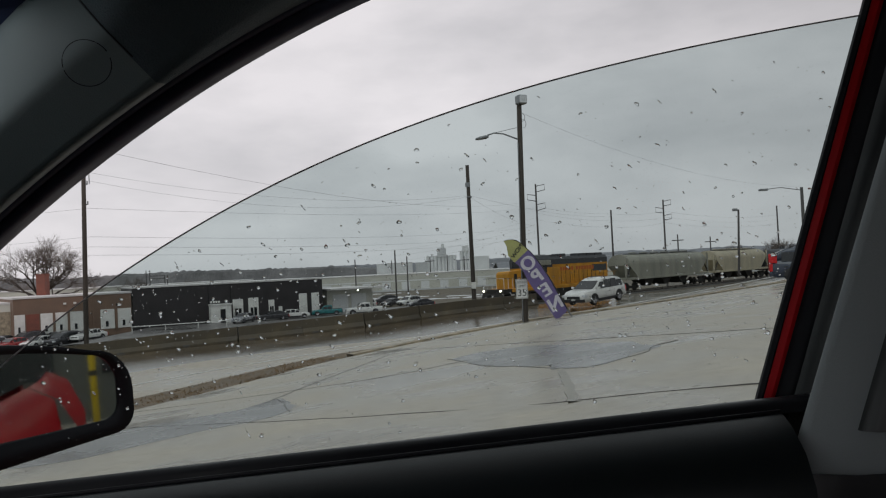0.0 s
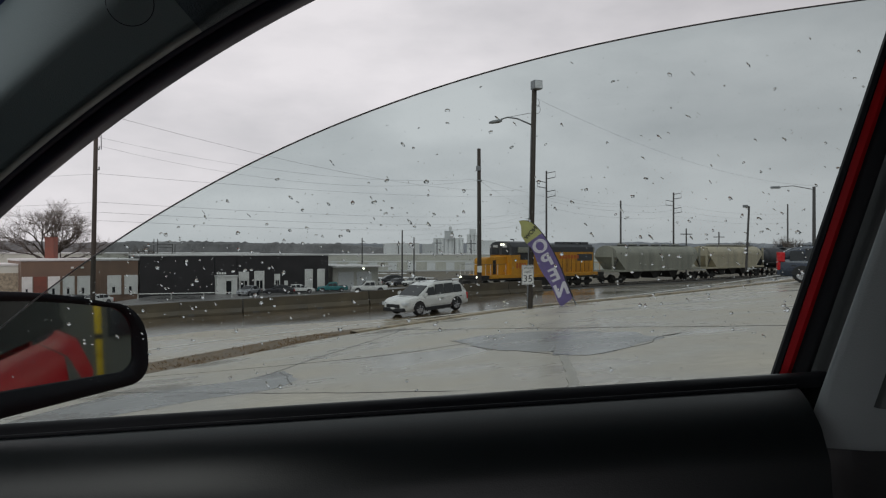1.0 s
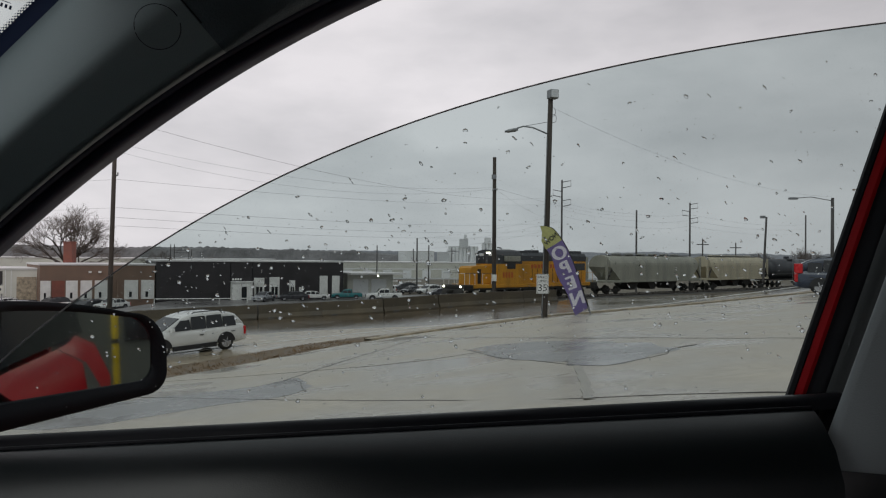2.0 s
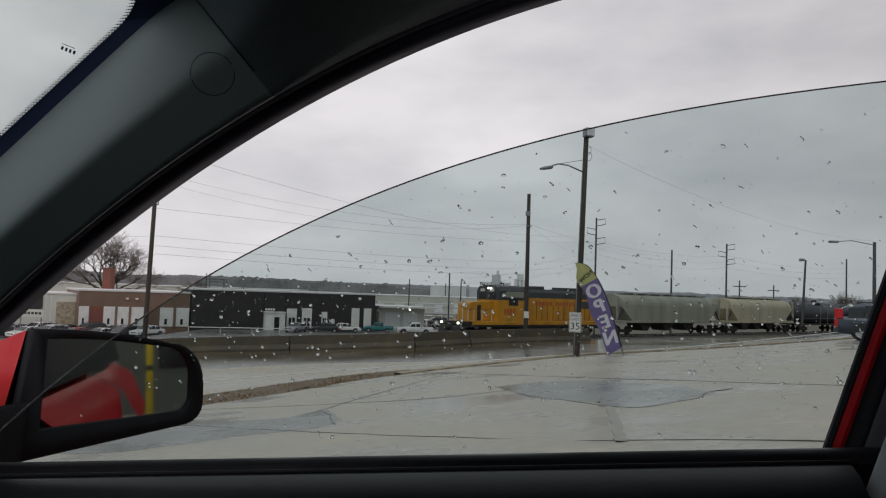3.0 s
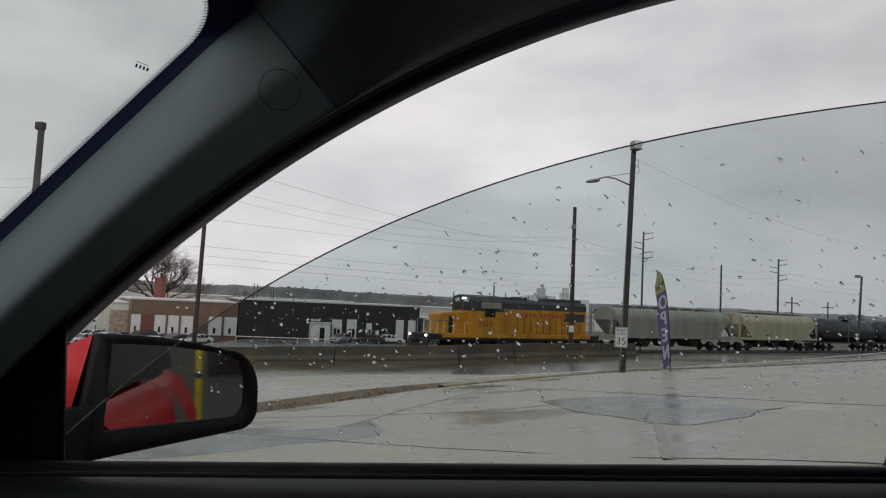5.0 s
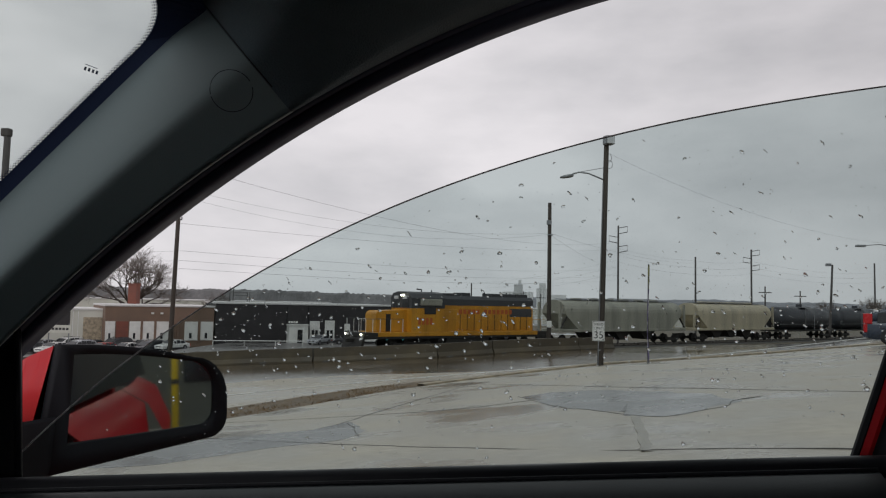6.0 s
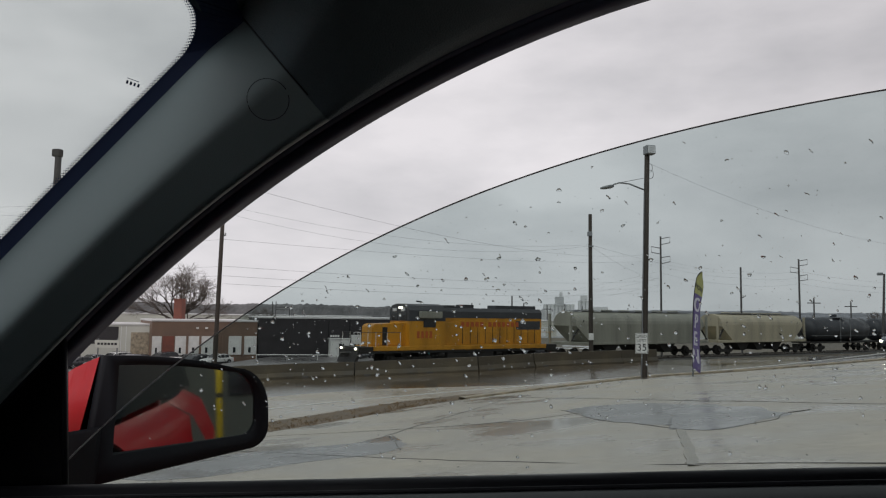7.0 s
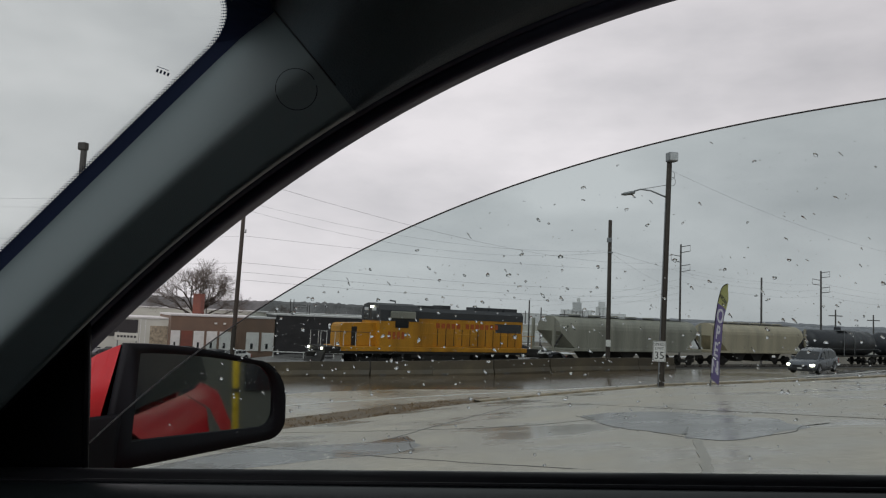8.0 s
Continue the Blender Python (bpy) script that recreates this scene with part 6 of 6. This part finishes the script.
for y, s in ((0.93, 1), (-0.86, -1)):
    bm = bmesh.new()
    cols = np.linspace(-0.82, 0.36, 8) if s > 0 else np.linspace(-0.95, 0.4, 8)
    loft(bm, [[(x, y - s * 0.06, 1.03), (x, y + s * 0.0, 0.95), (x, y + s * 0.05, 0.8), (x, y + s * 0.06, 0.6), (x, y + s * 0.05, 0.3)] for x in cols])
    shell_part("front_door", bm, "car_red", "red front door skin", True)
    bm = bmesh.new()
    loft(bm, [[(x, y - s * 0.05, 1.035 - 0.005 * (x - 0.37)), (x, y + s * (0.02 + 0.02 * (x - 0.37)), 0.975 - 0.005 * (x - 0.37)), (x, y + s * 0.06, 0.81), (x, y + s * 0.07, 0.6), (x, y + s * 0.05, 0.3)] for x in np.linspace(0.37, 1.35, 8)])
    shell_part("rear_door", bm, "car_red", "red rear door skin", True)
    bm = bmesh.new()
    loft(bm, [[(x, y - s * 0.05 - s * 0.1 * ((x - 1.36) / 0.9) ** 2, 1.03), (x, y + s * 0.05 - s * 0.1 * ((x - 1.36) / 0.9) ** 2, 0.97), (x, y + s * 0.11 - s * 0.12 * ((x - 1.36) / 0.9) ** 2, 0.85), (x, y + s * 0.1 - s * 0.12 * ((x - 1.36) / 0.9) ** 2, 0.55), (x, y, 0.35)] for x in np.linspace(1.36, 2.26, 8)])
    shell_part("quarter_panel", bm, "car_red", "red rear quarter panel", True)
    bm = bmesh.new()
    loft(bm, [[(x, y - s * 0.2, 1.0 - 0.18 * ((-0.83 - x) / 1.1)), (x, y - s * 0.02, 0.96 - 0.18 * ((-0.83 - x) / 1.1)), (x, y + s * 0.06, 0.8 - 0.1 * ((-0.83 - x) / 1.1)), (x, y + s * 0.06, 0.55), (x, y, 0.3)] for x in np.linspace(-1.9, -0.83, 8)])
    shell_part("front_wing", bm, "car_red", "red front wing", True)
    for x in (-1.25, 1.5):
        shell_part("wheel", tube(bmesh.new(), [(x, y - 0.1, 0.33), (x, y - 0.07, 0.33), (x, y + 0.07, 0.33), (x, y + 0.1, 0.33)], [0.29, 0.33, 0.33, 0.29], 24), "tyre", "black tyre", True)
        shell_part("wheel_rim", disc(bmesh.new(), (x, y + s * 0.095, 0.33), (0, 1, 0), 0.21, 0.03, 20), "rim", "alloy rim")
bm = bmesh.new()
loft(bm, [[(x, y, 1.0 - 0.16 * ((-0.95 - x) / 0.95) + 0.04 * math.cos(y * 1.8)) for y in np.linspace(-0.68, 0.68, 9)] for x in np.linspace(-1.9, -0.95, 8)])
shell_part("bonnet", bm, "car_red", "red bonnet", True)
shell_part("front_bumper", boxed(-2.02, -1.88, -0.8, 0.8, 0.25, 0.86, 0.06), "car_red", "red front bumper")
shell_part("rear_bumper", boxed(2.2, 2.34, -0.8, 0.8, 0.3, 0.9, 0.06), "car_red", "red rear bumper")
shell_part("tailgate", prism(bmesh.new(), [(2.26, -0.7, 0.8), (2.26, 0.7, 0.8), (2.2, 0.68, 1.12), (2.2, -0.68, 1.12)], (-0.05, 0, 0)), "car_red", "red tailgate")
bm = bmesh.new()
loft(bm, [[(x, y, 1.735 + 0.05 * math.cos(y * 2) - 0.02 * x * x) for y in np.linspace(-0.70, 0.74, 9)] for x in np.linspace(-0.30, 1.7, 9)])
own("roof", bm, "car_red", "red steel roof", smooth=True)
own("rear_window", loft(bmesh.new(), [[(1.7, y, 1.64) for y in np.linspace(-0.62, 0.62, 5)], [(2.2, y, 1.25) for y in np.linspace(-0.66, 0.66, 5)]]), "dark_glass", "dark rear window")
bm = bmesh.new()
loft(bm, [[(x, y, 1.655) for y in (-0.70, 0.0, 0.74)] for x in (0.58, 1.0, 1.69)])
own("rear_headliner", bm, "headliner")
for y in (-0.72, 0.77):
    own("rear_side_window", loft(bmesh.new(), [[(x, y, 1.65) for x in (0.62, 1.2, 1.7)], [(x, y * 1.1, 1.04 + 0.057 * x) for x in (0.5, 1.2, 2.1)]]), "dark_glass", "dark rear side window")
own("driver_pillar", tube(bmesh.new(), [(-0.33, -0.72, 1.6), (-0.66, -0.76, 1.28), (-1.0, -0.8, 0.96)], 0.045, 8), "plastic")
own("driver_centre_pillar", boxed(0.35, 0.5, -0.80, -0.73, 0.3, 1.66), "plastic_dark")
own("driver_door_trim", boxed(-0.95, 0.4, -0.82, -0.73, 0.3, 1.1, 0.03), "plastic_dark", "black driver door trim")
shell_part("floor_pan", boxed(-1.9, 2.2, -0.82, 0.82, 0.22, 0.3), "trim")
bm = bmesh.new()
loft(bm, [[(x, y, z) for y in np.linspace(-0.74, 0.74, 9)] for x, z in ((-1.02, 0.92), (-0.9, 0.97), (-0.74, 0.97), (-0.64, 0.92), (-0.6, 0.8), (-0.66, 0.5), (-0.75, 0.3))])
own("dashboard", bm, "plastic_dark", "black soft plastic dashboard", smooth=True)
for y in (-0.38, 0.36):
    own("seat_cushion", boxed(-0.15, 0.42, y - 0.22, y + 0.22, 0.35, 0.56, 0.06), "seat", "charcoal cloth seat cushion")
    own("seat_back", boxed(0.42, 0.58, y - 0.22, y + 0.22, 0.5, 1.08, 0.06), "seat", "charcoal cloth seat back")
own("rear_bench", boxed(1.1, 1.7, -0.6, 0.6, 0.35, 0.58, 0.06), "seat")
own("rear_bench_back", boxed(1.65, 1.8, -0.6, 0.6, 0.5, 1.1, 0.05), "seat")

# what the door mirror shows: bollard and shop behind the car
bol = thing("bollard", "yellow painted steel bollard beside the shop", "bollard", pose(10.9, -0.07, pad_z(10.9, -0.07)))
part("post", tube(bmesh.new(), [(0, 0, -0.2), (0, 0, 1.42), (0, 0, 1.47)], [0.05, 0.05, 0.03], 14), "bollard", bol, smooth=True)
part("band", tube(bmesh.new(), [(0, 0, 0.72), (0, 0, 0.8)], 0.053, 14), "trim", bol, "dark band")
shop = thing("shop_building", "dark shop front with lit strips behind the car", "building", pose(11.5, -11, 0.5))
part("wall", boxed(0, 9, 0, 18, -1.0, 4.6, 0.03), "store", shop)
part("fascia", boxed(-0.3, 9.2, -0.2, 18.3, 3.6, 4.8, 0.04), "far_grey_dark", shop)
for y in (2.0, 5.2, 8.4, 11.0, 14.5):
    part("shop_window", boxed(-0.04, 0.03, y, y + 1.9, 0.4, 2.9, 0.02), "dark_glass", shop, "dark shop window")
    part("light_strip", boxed(-0.1, -0.05, y + 0.2, y + 1.5, 3.1, 3.22), "lamp_on", shop, "lit yellow strip lamp")


# ---------------------------------------------------------------- motion of the things
def along_road(x, y, turn):
    return pose(x, y, road_z(x, y) + 0.01, 0, -2.6, turn)


def motions():
    for ob, s in TRAIN:
        rows = []
        for t in (0.0, 2.0, 4.0, 6.0, 8.0):
            rows.append((t, on_track(s + 3.9 - 4.13 * t)))
        walk(ob, rows)
    # white SUV: passes from the rise on the right down to the left
    walk(SUV, [(0.0, along_road(10.3, 50.2, 44)), (0.5, along_road(4.9, 46.0, 45)), (1.0, along_road(-0.88, 41.4, 46)),
               (1.5, along_road(-6.4, 36.9, 46)), (2.0, along_road(-11.3, 31.8, 47)), (2.5, along_road(-15.8, 26.4, 48)),
               (4.0, along_road(-31.0, 11.6, 44)), (8.0, along_road(-74, -30, 44))])
    walk(CAR2, [(0.0, along_road(68, 99, 40)), (4.0, along_road(44.5, 76.5, 42)), (6.5, along_road(26.4, 60.4, 50)), (7.0, along_road(24.0, 57.9, 52)),
                (7.5, along_road(19.5, 54.0, 54)), (8.0, along_road(14.6, 50.2, 54))])
    # feather flag: leans and swings in the wind, then turns edge-on
    rows = []
    for t, lean, swing in ((0.0, -33, 0), (0.5, -30, 0), (1.0, -28, 0), (2.5, -23, 0), (3.0, -23, 2), (3.5, -21, 5), (4.0, -19, 12),
                           (4.5, -14, 34), (5.0, -13, 52), (5.8, -14, 76), (6.5, -14, 92), (7.0, -7, 102), (7.5, -10, 106), (8.0, -13, 104)):
        rows.append((t, pose(6.05, 35.2, -1.16, 0, lean, swing)))
    walk(FLAG, rows)


motions()
